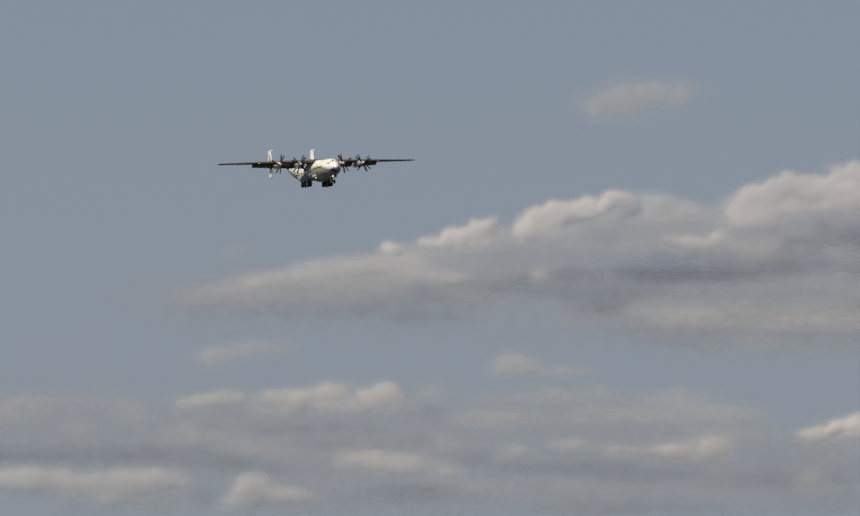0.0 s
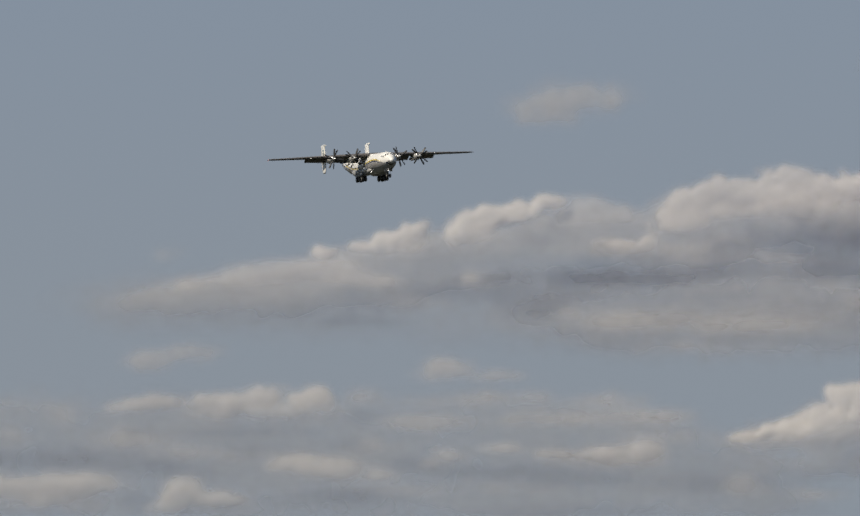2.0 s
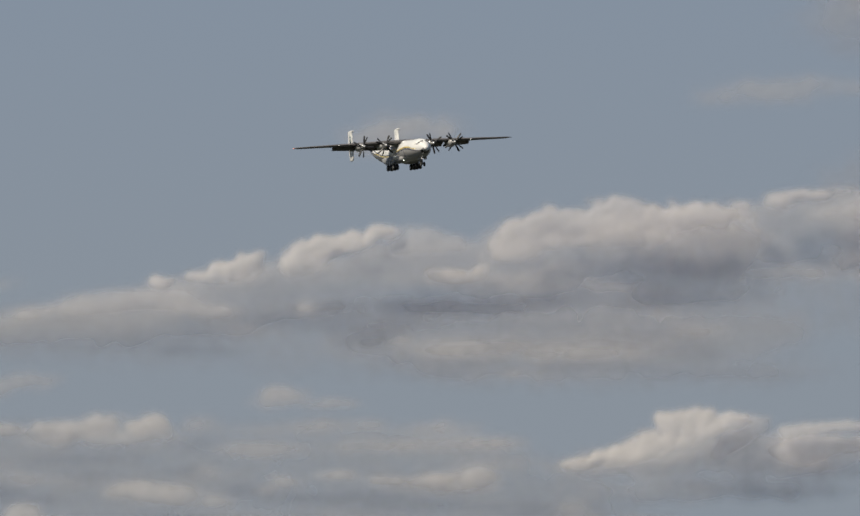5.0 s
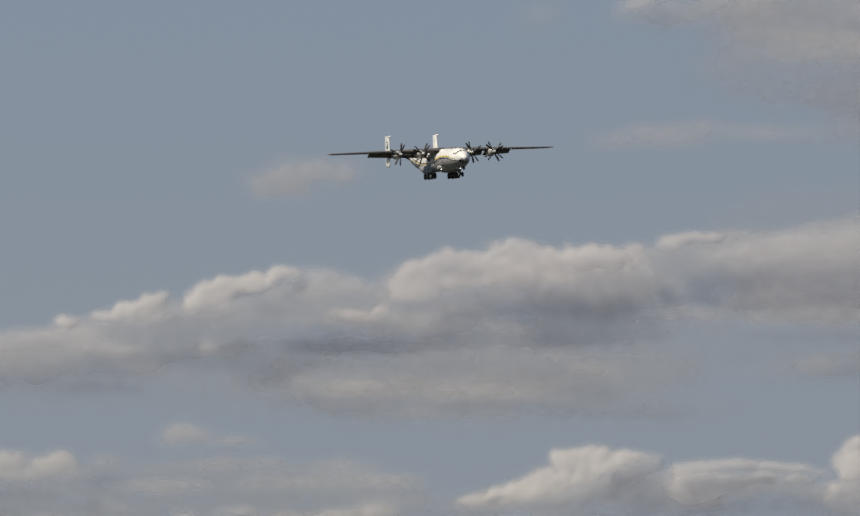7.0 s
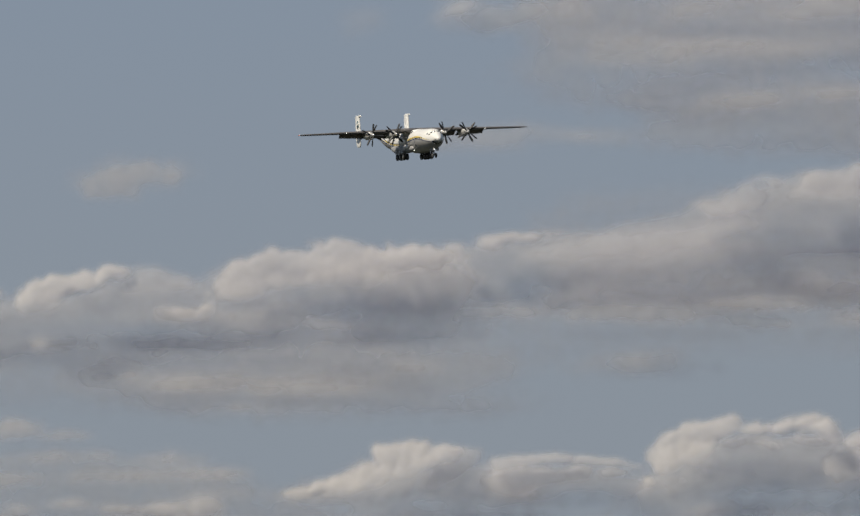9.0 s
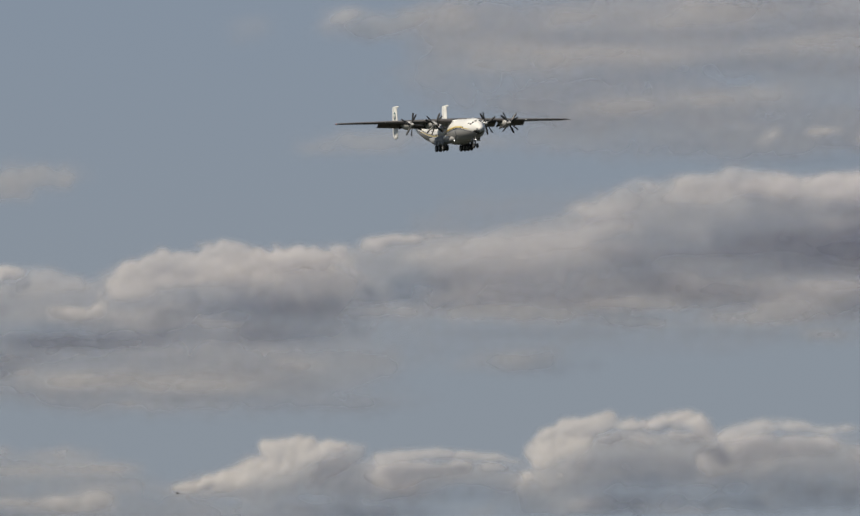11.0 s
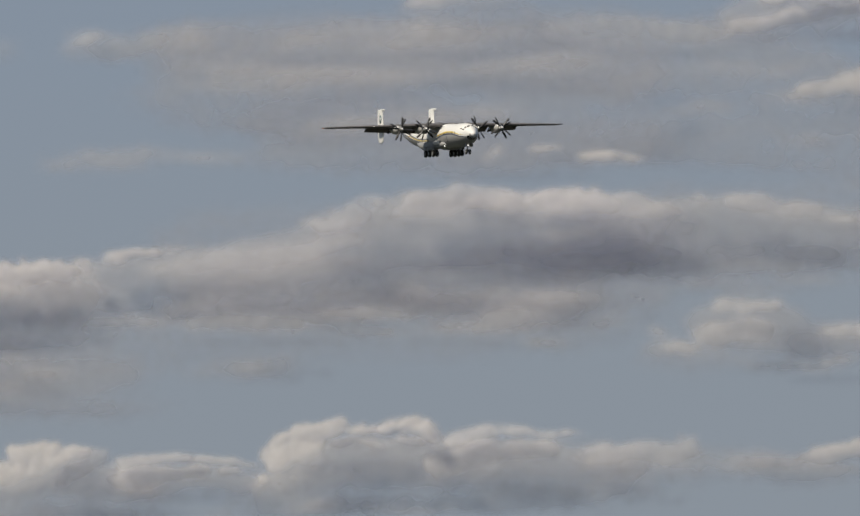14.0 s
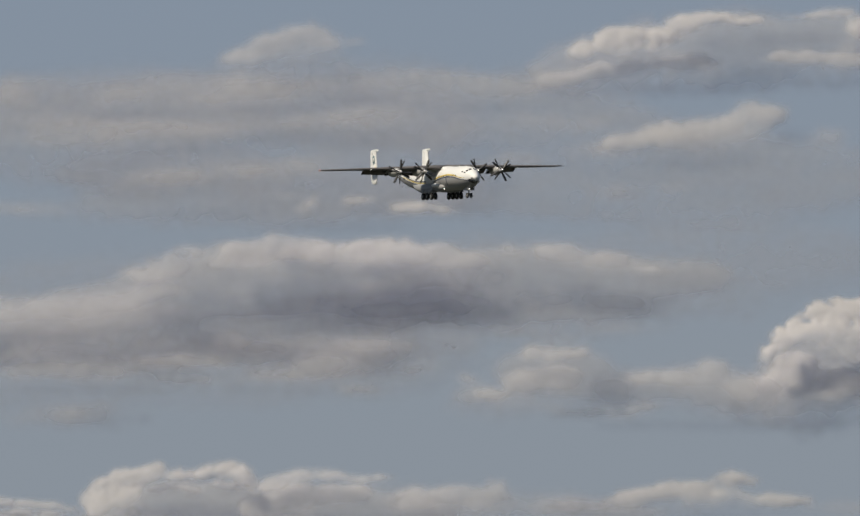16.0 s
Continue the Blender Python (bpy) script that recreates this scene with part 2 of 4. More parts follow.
def wheel(r, wide, name, parent, at):
    e = wide / 2
    tyre = part(name, lathe([(-e * 0.75, r * 0.55), (-e, r * 0.68), (-e * 0.98, r * 0.85), (-e * 0.7, r * 0.97), (-e * 0.25, r), (e * 0.25, r),
                             (e * 0.7, r * 0.97), (e * 0.98, r * 0.85), (e, r * 0.68), (e * 0.75, r * 0.55)], "y", at, 24), RUBBER, parent)
    part("rim", lathe([(-e * 0.8, 0.05), (-e * 0.82, r * 0.3), (-e * 0.7, r * 0.56), (e * 0.7, r * 0.56), (e * 0.82, r * 0.3), (e * 0.8, 0.05)],
                      "y", at, 18), RIM, tyre)
    return tyre


WING_PLAN = [(0.0, 5.3, 9.3, 0.52, 0.145), (3.0, 5.2, 9.0, 0.52, 0.145), (7.0, 4.6, 8.1, 0.52, 0.145), (13.44, 3.7, 6.75, 0.52, 0.135),
             (20.3, 2.75, 5.35, 0.52, 0.125), (27.0, 1.85, 3.85, 0.50, 0.115), (31.2, 1.25, 2.85, 0.48, 0.11), (32.0, 1.0, 2.2, 0.48, 0.09), (32.25, 0.6, 1.3, 0.48, 0.06)]


def wing_at(y):
    ys = [w[0] for w in WING_PLAN]
    return [float(np.interp(abs(y), ys, [w[k] for w in WING_PLAN])) for k in (1, 2, 3, 4)]


def build_aircraft():
    plane = tagged(new("transport_aircraft"),
                   "large white four-propeller transport aircraft flying with landing gear lowered", "aircraft")
    # hull
    n = 40
    rings = []
    xs = [s[0] for s in STATIONS]
    fine = sorted({round(x, 3) for a, b in zip(xs, xs[1:]) for x in np.linspace(a, b, max(2, int(abs(a - b) / 1.0) + 2))}, reverse=True)
    # rounded stations through a smooth curve
    tab = np.array(STATIONS)[::-1]
    def soft(x, k):
        w = 0.55 if x < 20 else 0.18
        return np.mean([np.interp(x + d, tab[:, 0], tab[:, k]) for d in np.linspace(-w, w, 5)]) if -32.5 < x < 24.2 else np.interp(x, tab[:, 0], tab[:, k])
    for x in fine:
        zc, hw, hh = soft(x, 1), soft(x, 2), soft(x, 3)
        rings.append([(x, hw * math.cos(2 * math.pi * i / n), zc + hh * math.sin(2 * math.pi * i / n)) for i in range(n)])
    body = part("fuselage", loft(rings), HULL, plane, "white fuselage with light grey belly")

    # centre section fairing over the hull
    part("wing_fairing", loft([[(x, w * math.cos(2 * math.pi * i / 24), 0.45 + h * math.sin(2 * math.pi * i / 24)) for i in range(24)]
                               for x, w, h in ((6.4, 0.2, 0.1), (5.4, 1.7, 0.45), (3.5, 2.7, 0.72), (0, 2.95, 0.78), (-3.5, 2.7, 0.66), (-6.5, 1.5, 0.4), (-7.8, 0.2, 0.1))]), WHITE, plane)

    # cockpit panes, navigator's glazing under the nose cone, portholes, doors
    for s in (1, -1):
        for x0, x1, a0, a1 in ((21.9, 21.42, 62, 83), (21.78, 21.25, 42, 56), (21.5, 20.9, 27, 36), (20.6, 20.05, 28, 36)):
            bm = patch([(x, side(a0, s), side(a1, s)) for x in np.linspace(x0, x1, 4)], 0.03, 4)
            part("cockpit_pane", bm, GLASS, body)
        for a0, a1 in ((-86, -64), (-61, -40), (-37, -18)):
            bm = patch([(x, side(a0, s), side(a1, s)) for x in np.linspace(23.45, 22.45, 4)], 0.03, 4)
            part("nose_pane", bm, GLASS, body)
        part("nose_radome", patch([(x, side(-78, s), side(6, s)) for x in np.linspace(24.15, 23.4, 5)], 0.015, 6), GREY, body, "grey nose radome")
        for x in (17.4, 15.8, 12.6, 9.6, -7.5, -9.5):
            c = hull(x, side(12, s), 0.0)
            nrm = Vector((0, s, 0.2)).normalized()
            part("porthole", rod(c - 0.1 * nrm, c + 0.03 * nrm, 0.2, n=12), GLASS, body)
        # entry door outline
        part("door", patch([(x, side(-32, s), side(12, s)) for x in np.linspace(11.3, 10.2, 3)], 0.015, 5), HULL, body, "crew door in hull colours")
        part("door_seam", patch([(x, side(-30, s), side(20, s)) for x in (11.46, 11.26)], 0.03, 8), NAVY, body)
        # flowing bands: yellow over navy ahead of the wing, thin navy lines towards the tail
        part("yellow_band", band([(x, z + 0.42 + 0.1 * w, w) for (x, z), w in zip(WAVE[1:9], (0.08, 0.5, 0.9, 1, 1, 0.95, 0.8, 0.4))], 0.42, s, 0.02), YELLOW, body)
        part("navy_band", band([(x, z + 0.06, w) for (x, z), w in zip(WAVE[0:9], (0.1, 0.5, 0.8, 1, 1, 1, 1, 1, 0.5))], 0.26, s, 0.025), NAVY, body)
        part("navy_line", band([(x, z, 1) for x, z in WAVE[9:15]], 0.2, s, 0.02), NAVY, body)
        part("navy_line", band([(x, z + 0.75, 1) for x, z in WAVE[9:15]], 0.22, s, 0.02), NAVY, body)
        part("yellow_line", band([(x, z + 0.42, 1) for x, z in WAVE[9:14]], 0.2, s, 0.018), YELLOW, body)
    # lettering above the stripe: too small to read
    for s in (1, -1):
        part("lettering", patch([(x, side(14, s), side(19, s)) for x in np.linspace(16.4, 13.2, 8)], 0.015, 2), GREY, body)
    # small blade aerials on the spine
    for x in (17.5, 13.0, 8.5):
        zc, hw, hh = station(x)
        part("aerial", loft([[(x + 0.25 - d, w, zc + hh + z) for d, w in ((0, 0), (0.2, 0.04), (0.5, 0), (0.2, -0.04))] for z, k in ((-0.05, 1), (0.25, 0.6))]), WHITE, body)

    # wings, flaps
    for s in (1, -1):
        inc = radians(3)
        rings = [[(x, s * y, z) for x, z in airfoil((le, zz + 0.12), c, t, 11, 0.025, inc)] for y, le, c, zz, t in WING_PLAN]
        wing = part("wing", loft(rings), WING, plane, "dark grey straight wing")
        for y0, y1, cut in ((3.2, 12.4, 0.30), (13.9, 20.3, 0.32)):
            rr = []
            for y in np.linspace(y0, y1, 4):
                le, c, zz, t = wing_at(y)
                rr.append([(x, s * y, z) for x, z in airfoil((le - c * 0.70, zz - 0.02 - c * 0.02), c * (cut + 0.03), 0.2, 8, 0.02, radians(32))])
            flap = part("flap", loft(rr), FLAP, wing, "lowered brown-grey metal flap")
            for y in (y0 + 1.0, (y0 + y1) / 2, y1 - 0.7):
                le, c, zz, t = wing_at(y)
                part("flap_track", rod((le - c * 0.55, s * y, zz - 0.35), (le - c * 0.98, s * y, zz - 0.85), 0.16, 0.1, 8), WING, flap)
        # aileron gap lines and tip lamp
        rr = []
        for y in np.linspace(20.6, 31.0, 4):
            le, c, zz, t = wing_at(y)
            rr.append([(x, s * y, z) for x, z in airfoil((le - c * 0.74, zz - 0.05), c * 0.29, 0.11, 7, 0.0, inc)])
        part("aileron", loft(rr), WING, wing)
        part("wingtip_lamp", lathe([(-0.25, 0.02), (-0.15, 0.1), (0.05, 0.12), (0.2, 0.02)], "x", (0.45, s * 32.22, 0.52), 10), RED if s < 0 else WHITE, wing)
        le, c, zz, t = wing_at(19.5)
        part("landing_light", lathe([(-0.3, 0.03), (-0.2, 0.05), (0.06, 0.06), (0.12, 0.04)], "x", (le - 0.12, s * 19.5, zz + 0.02), 14), LIGHT, wing, "lit landing light")

    # engines: nacelle slung ahead of and under the wing
    for y in (6.99, 13.44, -6.99, -13.44):
        zc = -0.26
        pod = part("engine_nacelle", lathe([(5.85, 0.62), (5.8, 0.78), (5.4, 0.88), (4.4, 0.98), (3.0, 1.02), (1.5, 0.98), (0.0, 0.86), (-1.8, 0.6), (-3.2, 0.28), (-3.6, 0.05)], "x", (0, y, zc), 26),
                   NACELLE, plane, "bright metal engine nacelle")
        part("air_intake", lathe([(5.88, 0.5), (5.87, 0.66), (5.7, 0.7), (5.5, 0.5)], "x", (0, y, zc), 26), SOOT, pod)
        part("oil_cooler", loft([[(x, y + w * math.cos(2 * math.pi * i / 16), zc - 0.85 + h * math.sin(2 * math.pi * i / 16)) for i in range(16)]
                                 for x, w, h in ((5.0, 0.3, 0.25), (4.8, 0.48, 0.36), (3.2, 0.5, 0.4), (1.2, 0.4, 0.3), (-0.4, 0.1, 0.1))]), NACELLE, pod)
        for e in (1, -1):
            part("exhaust", rod((0.6, y + e * 0.75, zc - 0.35), (-0.9, y + e * 1.0, zc - 0.6), 0.28, 0.26, 12), SOOT, pod)

    # contra-rotating propellers: two of four blades on each engine
    blade_rings = []
    for u, c, tw, th in ((0.36, 0.36, 62, 0.16), (0.8, 0.46, 54, 0.12), (1.4, 0.56, 45, 0.09), (2.1, 0.58, 37, 0.07), (2.7, 0.52, 32, 0.055), (3.0, 0.42, 30, 0.05), (3.1, 0.24, 30, 0.04)):
        a = radians(tw)
        ring = []
        for p, q in ((-0.5, 0), (-0.25, 0.5), (0.1, 0.55), (0.5, 0), (0.1, -0.35), (-0.25, -0.3)):
            w, d = p * c, q * th
            ring.append((w * math.sin(a) + d * math.cos(a), w * math.cos(a) - d * math.sin(a), u))
        blade_rings.append(ring)
    blade = None
    props = []
    for k, y in enumerate((6.99, 13.44, -6.99, -13.44)):
        for front in (1, 0):
            x = 7.15 if front else 6.3
            prof = [(0.95, 0.02), (0.85, 0.14), (0.6, 0.29), (0.3, 0.40), (-0.1, 0.46), (-0.35, 0.47)] if front else [(0.42, 0.47), (0.0, 0.53), (-0.4, 0.56)]
            prop = part("propeller", lathe(prof, "x", (0, 0, 0), 22), SPIN, plane, "spinning four-bladed propeller with bright hub")
            for i in range(4):
                turn = pose(0, 0, 0, 90 * i) @ (Matrix.Identity(4) if front else Matrix.Diagonal((1, -1, 1, 1)))
                if blade is None:
                    blade = part("blade", loft(blade_rings), BLADE, prop, "black propeller blade")
                else:
                    again(blade, "blade", prop, turn)
            props.append((prop, x, y, -0.26, front, k))

    # landing-gear sponsons along the lower hull
    for s in (1, -1):
        rr = []
        for x, w, h, zc, yc in ((8.6, 0.08, 0.08, -4.2, 2.3), (7.6, 0.55, 0.6, -4.25, 2.4), (6.0, 0.95, 0.95, -4.3, 2.6), (3.0, 1.15, 1.15, -4.35, 2.75), (-3.0, 1.2, 1.18, -4.35, 2.8),
                                (-7.0, 1.1, 1.05, -4.25, 2.7), (-10.5, 0.8, 0.8, -3.9, 2.4), (-13.5, 0.4, 0.45, -3.3, 2.1), (-15.0, 0.05, 0.06, -2.9, 1.9)):
            rr.append([(x, s * yc + w * math.cos(2 * math.pi * i / 24), zc + h * math.sin(2 * math.pi * i / 24)) for i in range(24)])
        sp = part("gear_sponson", loft(rr), GREY, plane, "grey landing gear sponson")
        part("air_unit", loft([[(x, s * (3.55 + d) + w * math.cos(2 * math.pi * i / 16), -3.75 + w * 0.9 * math.sin(2 * math.pi * i / 16)) for i in range(16)]
                               for x, w, d in ((6.6, 0.2, 0), (6.4, 0.55, 0.05), (4.8, 0.6, 0.1), (3.2, 0.35, 0), (2.4, 0.05, -0.1))]), WHITE, sp)
        for i, x in enumerate((3.3, 0.45, -2.4)):
            leg = part("main_gear_leg", rod((x, s * 3.25, -4.9), (x, s * 3.4, -6.35), 0.2, 0.16, 12), STEEL, plane, "steel main gear leg with twin tyres")
            rod_bm = rod((x, s * 3.4 - 0.5, -6.4), (x, s * 3.4 + 0.5, -6.4), 0.13, n=10)
            part("axle", rod_bm, STEEL, leg)
            part("brace", rod((x + 0.9, s * 3.2, -5.0), (x, s * 3.4, -6.1), 0.09, n=8), STEEL, leg)
            part("gear_door", loft([[(x + dx, s * (4.1 + k), z) for dx, k in ((-1.2, 0), (1.2, 0), (1.2, 0.06), (-1.2, 0.06))] for z in (-4.7, -5.55)]), GREY, leg)
            for e in (-0.53, 0.53):
                wheel(0.88, 0.62, "tyre", leg, (x, s * 3.4 + e, -6.4))
    # nose gear
    leg = part("nose_gear_leg", rod((19.0, 0, -4.4), (19.2, 0, -6.5), 0.17, 0.13, 12), STEEL, plane, "steel nose gear leg with twin tyres")
    part("axle", rod((19.2, -0.48, -6.6), (19.2, 0.48, -6.6), 0.11, n=10), STEEL, leg)
    part("brace", rod((17.8, 0, -4.8), (19.15, 0, -6.0), 0.09, n=8), STEEL, leg)
    for s in (1, -1):
        wheel(0.66, 0.42, "tyre", leg, (19.2, s * 0.48, -6.6))
        part("gear_door", loft([[(19.3 + dx, s * (0.85 + k), z) for dx, k in ((-1.3, 0), (1.3, 0), (1.3, 0.05), (-1.3, 0.05))] for z in (-4.55, -5.35)]), GREY, leg)
    part("taxi_light", lathe([(-0.2, 0.03), (-0.1, 0.08), (0.05, 0.1), (0.1, 0.06)], "x", (20.0, -0.25, -4.95), 12), LIGHT, leg, "lit taxi light")
    part("belly_light", lathe([(-0.25, 0.03), (-0.12, 0.08), (0.05, 0.1), (0.1, 0.06)], "x", (8.3, -2.35, -4.75), 12), LIGHT, body, "lit landing light")

    # tailplane with two fins near its ends
    for s in (1, -1):
        rr = [[(x, s * y, z) for x, z in airfoil((le, 0.75 + 0.02 * y), c, 0.1, 9, 0)] for y, le, c in ((0.3, -24.6, 6.0), (3, -25.2, 5.3), (6.94, -26.0, 4.3), (8.6, -26.6, 3.2), (8.9, -27.2, 1.8))]
        part("tailplane", loft(rr), WHITE, plane)
        rr = []
        for z, le, c in ((-2.75, -27.9, 2.0), (-2.55, -27.3, 3.3), (-2.0, -27.05, 3.9), (-0.5, -26.75, 4.6), (0.8, -26.6, 4.95), (3.2, -26.85, 4.55), (5.4, -27.1, 4.1), (5.75, -27.15, 3.9), (5.9, -27.4, 3.2)):
            rr.append([(x, s * 6.94 + w, z) for x, w in airfoil((le, 0), c, 0.115, 9, 0)])
        fin = part("fin", loft(rr), WHITE, plane, "white tail fin with dark emblem")
        part("balance_horn", lathe([(-25.35, 0.03), (-25.6, 0.13), (-26.3, 0.24), (-27.6, 0.26), (-29.2, 0.2), (-30.3, 0.04)], "x", (0, s * 6.94, 5.78), 14), WHITE, fin)
        # rudder gap as a slim dark seam on both faces
        for f in (1, -1):
            part("rudder_seam", loft([[(-29.15 + dx - 0.02 * z, s * 6.94 + f * k, z) for dx, k in ((0.04, 0.12), (-0.04, 0.12), (-0.04, 0.24), (0.04, 0.24))] for z in (-1.9, 5.4)]), GREY, fin)
            if f != s:
                continue
            bm = bmesh.new()
            oval = lambda k: [(-28.3 + 0.75 * math.cos(2 * math.pi * i / 18), s * 6.94 + f * k, 3.4 + 1.15 * math.sin(2 * math.pi * i / 18)) for i in range(18)]
            part("emblem", loft([oval(0.1), oval(0.30)], bm), TEAL, fin, "dark teal oval emblem")
            dot = lambda k: [(-28.3 + 0.4 * math.cos(2 * math.pi * i / 12), s * 6.94 + f * k, 3.5 + 0.5 * math.sin(2 * math.pi * i / 12)) for i in range(12)]
            part("emblem_mark", loft([dot(0.1), dot(0.315)]), WHITE, fin)
            part("fin_stripe", loft([[(-27.0 - 0.9 * i - dx, s * 6.94 + f * k, 1.7 - 0.8 * i) for dx, k in ((0, 0.08), (0.5, 0.08), (0.5, 0.31), (0, 0.31))] for i in (0, 1, 2)]), YELLOW, fin)
    part("tail_lamp", lathe([(-33.6, 0.02), (-33.45, 0.1), (-33.2, 0.12)], "x", (0, 0, 0.36), 10), WHITE, plane)
    return plane, props


AIRCRAFT, PROPS = build_aircraft()


# ---- a small bird that crosses low in the view ----
def build_bird():
    bird = tagged(new("bird"), "small dark bird flying with spread wings", "bird")
    part("body", lathe([(0.16, 0.005), (0.13, 0.025), (0.08, 0.035), (0.0, 0.05), (-0.1, 0.04), (-0.16, 0.02), (-0.26, 0.03), (-0.27, 0.005)], "x", (0, 0, 0), 12), FEATHER, bird)
    wings = []
    for s in (1, -1):
        rr = [[(le - c * u, s * y, z + d * 0.012) for u, d in ((0, 0), (0.3, 1), (1, 0), (0.3, -0.6))] for y, le, c, z in ((0.03, 0.08, 0.14, 0.0), (0.14, 0.10, 0.14, 0.03), (0.26, 0.05, 0.11, 0.03), (0.36, -0.04, 0.04, 0.01))]
        wings.append((part("wing", loft(rr), FEATHER, bird), s))
    return bird, wings


BIRD, BIRD_WINGS = build_bird()


# ---- clouds: heaps of vapour on one far layer, 4 km off ----
LAYER = 4000.0
RNG = np.random.RandomState(7)
LATTICE = RNG.rand(256, 256) * 2 * math.pi
GRAD_X, GRAD_Z = np.cos(LATTICE), np.sin(LATTICE)


def grain(x, z, size, seed):
    """Smooth gradient noise in about 0..1 with features of the given size in metres, each layer turned its own way."""
    c, s = math.cos(seed * 1.7), math.sin(seed * 1.7)
    x, z = (c * x - s * z) / size + seed * 17.13, (s * x + c * z) / size + seed * 5.71
    i, j = np.floor(x).astype(int), np.floor(z).astype(int)
    u, v = x - i, z - j
    fu, fv = u * u * u * (u * (6 * u - 15) + 10), v * v * v * (v * (6 * v - 15) + 10)

    def corner(a, b):
        p, q = (i + a) % 256, (j + b) % 256
        return GRAD_X[p, q] * (u - a) + GRAD_Z[p, q] * (v - b)
    top = corner(0, 0) * (1 - fu) + corner(1, 0) * fu
    low = corner(0, 1) * (1 - fu) + corner(1, 1) * fu
    return 0.5 + 0.75 * (top * (1 - fv) + low * fv)


def blur(a, cells):
    """Gaussian blur of a grid."""
    pad = int(3 * cells) + 1
    b = np.pad(a, pad, mode="edge")
    fx, fz = np.fft.fftfreq(b.shape[0])[:, None], np.fft.rfftfreq(b.shape[1])[None, :]
    b = np.fft.irfft2(np.fft.rfft2(b) * np.exp(-2 * (math.pi * cells) ** 2 * (fx * fx + fz * fz)), b.shape)
    return b[pad:-pad, pad:-pad]


def fbm(x, z, size, seed, octaves=4):
    total, amp, norm = 0.0, 1.0, 0.0
    for k in range(octaves):
        total = total + amp * grain(x, z, size / 2 ** k, seed + 3 * k)
        norm, amp = norm + amp, amp * 0.5
    return total / norm


def ramp01(v, a, b):
    u = np.clip((v - a) / (b - a), 0, 1)
    return u * u * (3 - 2 * u)


CLOUDS = []


JITTER = RNG.rand(3, 256, 256)


def billow(x, z, size, seed):
    """Crowded round caps of about the given size in metres, 0 in the creases to 1 on the caps."""
    c, s = math.cos(seed * 2.3), math.sin(seed * 2.3)
    x, z = (c * x - s * z) / size + seed * 11.7, (s * x + c * z) / size + seed * 7.9
    i, j = np.floor(x).astype(int), np.floor(z).astype(int)
    best = np.zeros_like(x)
    for a in (-1, 0, 1):
        for b in (-1, 0, 1):
            p, q = (i + a) % 256, (j + b) % 256
            far = (x - i - a - JITTER[0, p, q]) ** 2 + (z - j - b - JITTER[1, p, q]) ** 2
            wide = 0.55 + 0.45 * JITTER[2, p, q]
            best = np.maximum(best, wide * np.sqrt(np.clip(1 - far / wide ** 2, 0, 1)))
    return best


# kind of part: metres behind the layer, softness of the edge, cover, slope of the face (above 0 it overhangs to come
# out dark, below 0 it lies back to come out bright), small relief
# the overhanging sheets stand in for shaded hollows and bases of the clouds
FORMS = {"crest": (-14, 0.4, 0.82, -0.42, 0.65), "lobe": (-10, 0.65, 0.62, -0.22, 0.45), "strip": (-5, 0.85, 0.5, -0.18, 0.15),
         "shade_sheet": (-7, 0.95, 0.40, 0.36, 0.05), "body": (0, 0.95, 0.56, -0.03, 0.25), "veil": (90, 1.0, 0.46, 0.02, 0.08)}


def cloud(label, forms):
    """One cloud of several parts: crests, lobes, strips, shade sheets, a body or a veil."""
    every = [q for f in forms for q in f["lobes"]]
    x, z = sum(q[0] for q in every) / len(every), sum(q[1] for q in every) / len(every)
    whole = tagged(new("cloud"), label, "cloud", "clouds in the sky")
    whole.location = (x, LAYER + 1.2 * (z - 180), EYE.z + z)  # higher clouds lie further off
    for f in forms:
        vapour_part(whole, **f)
    CLOUDS.append(whole)


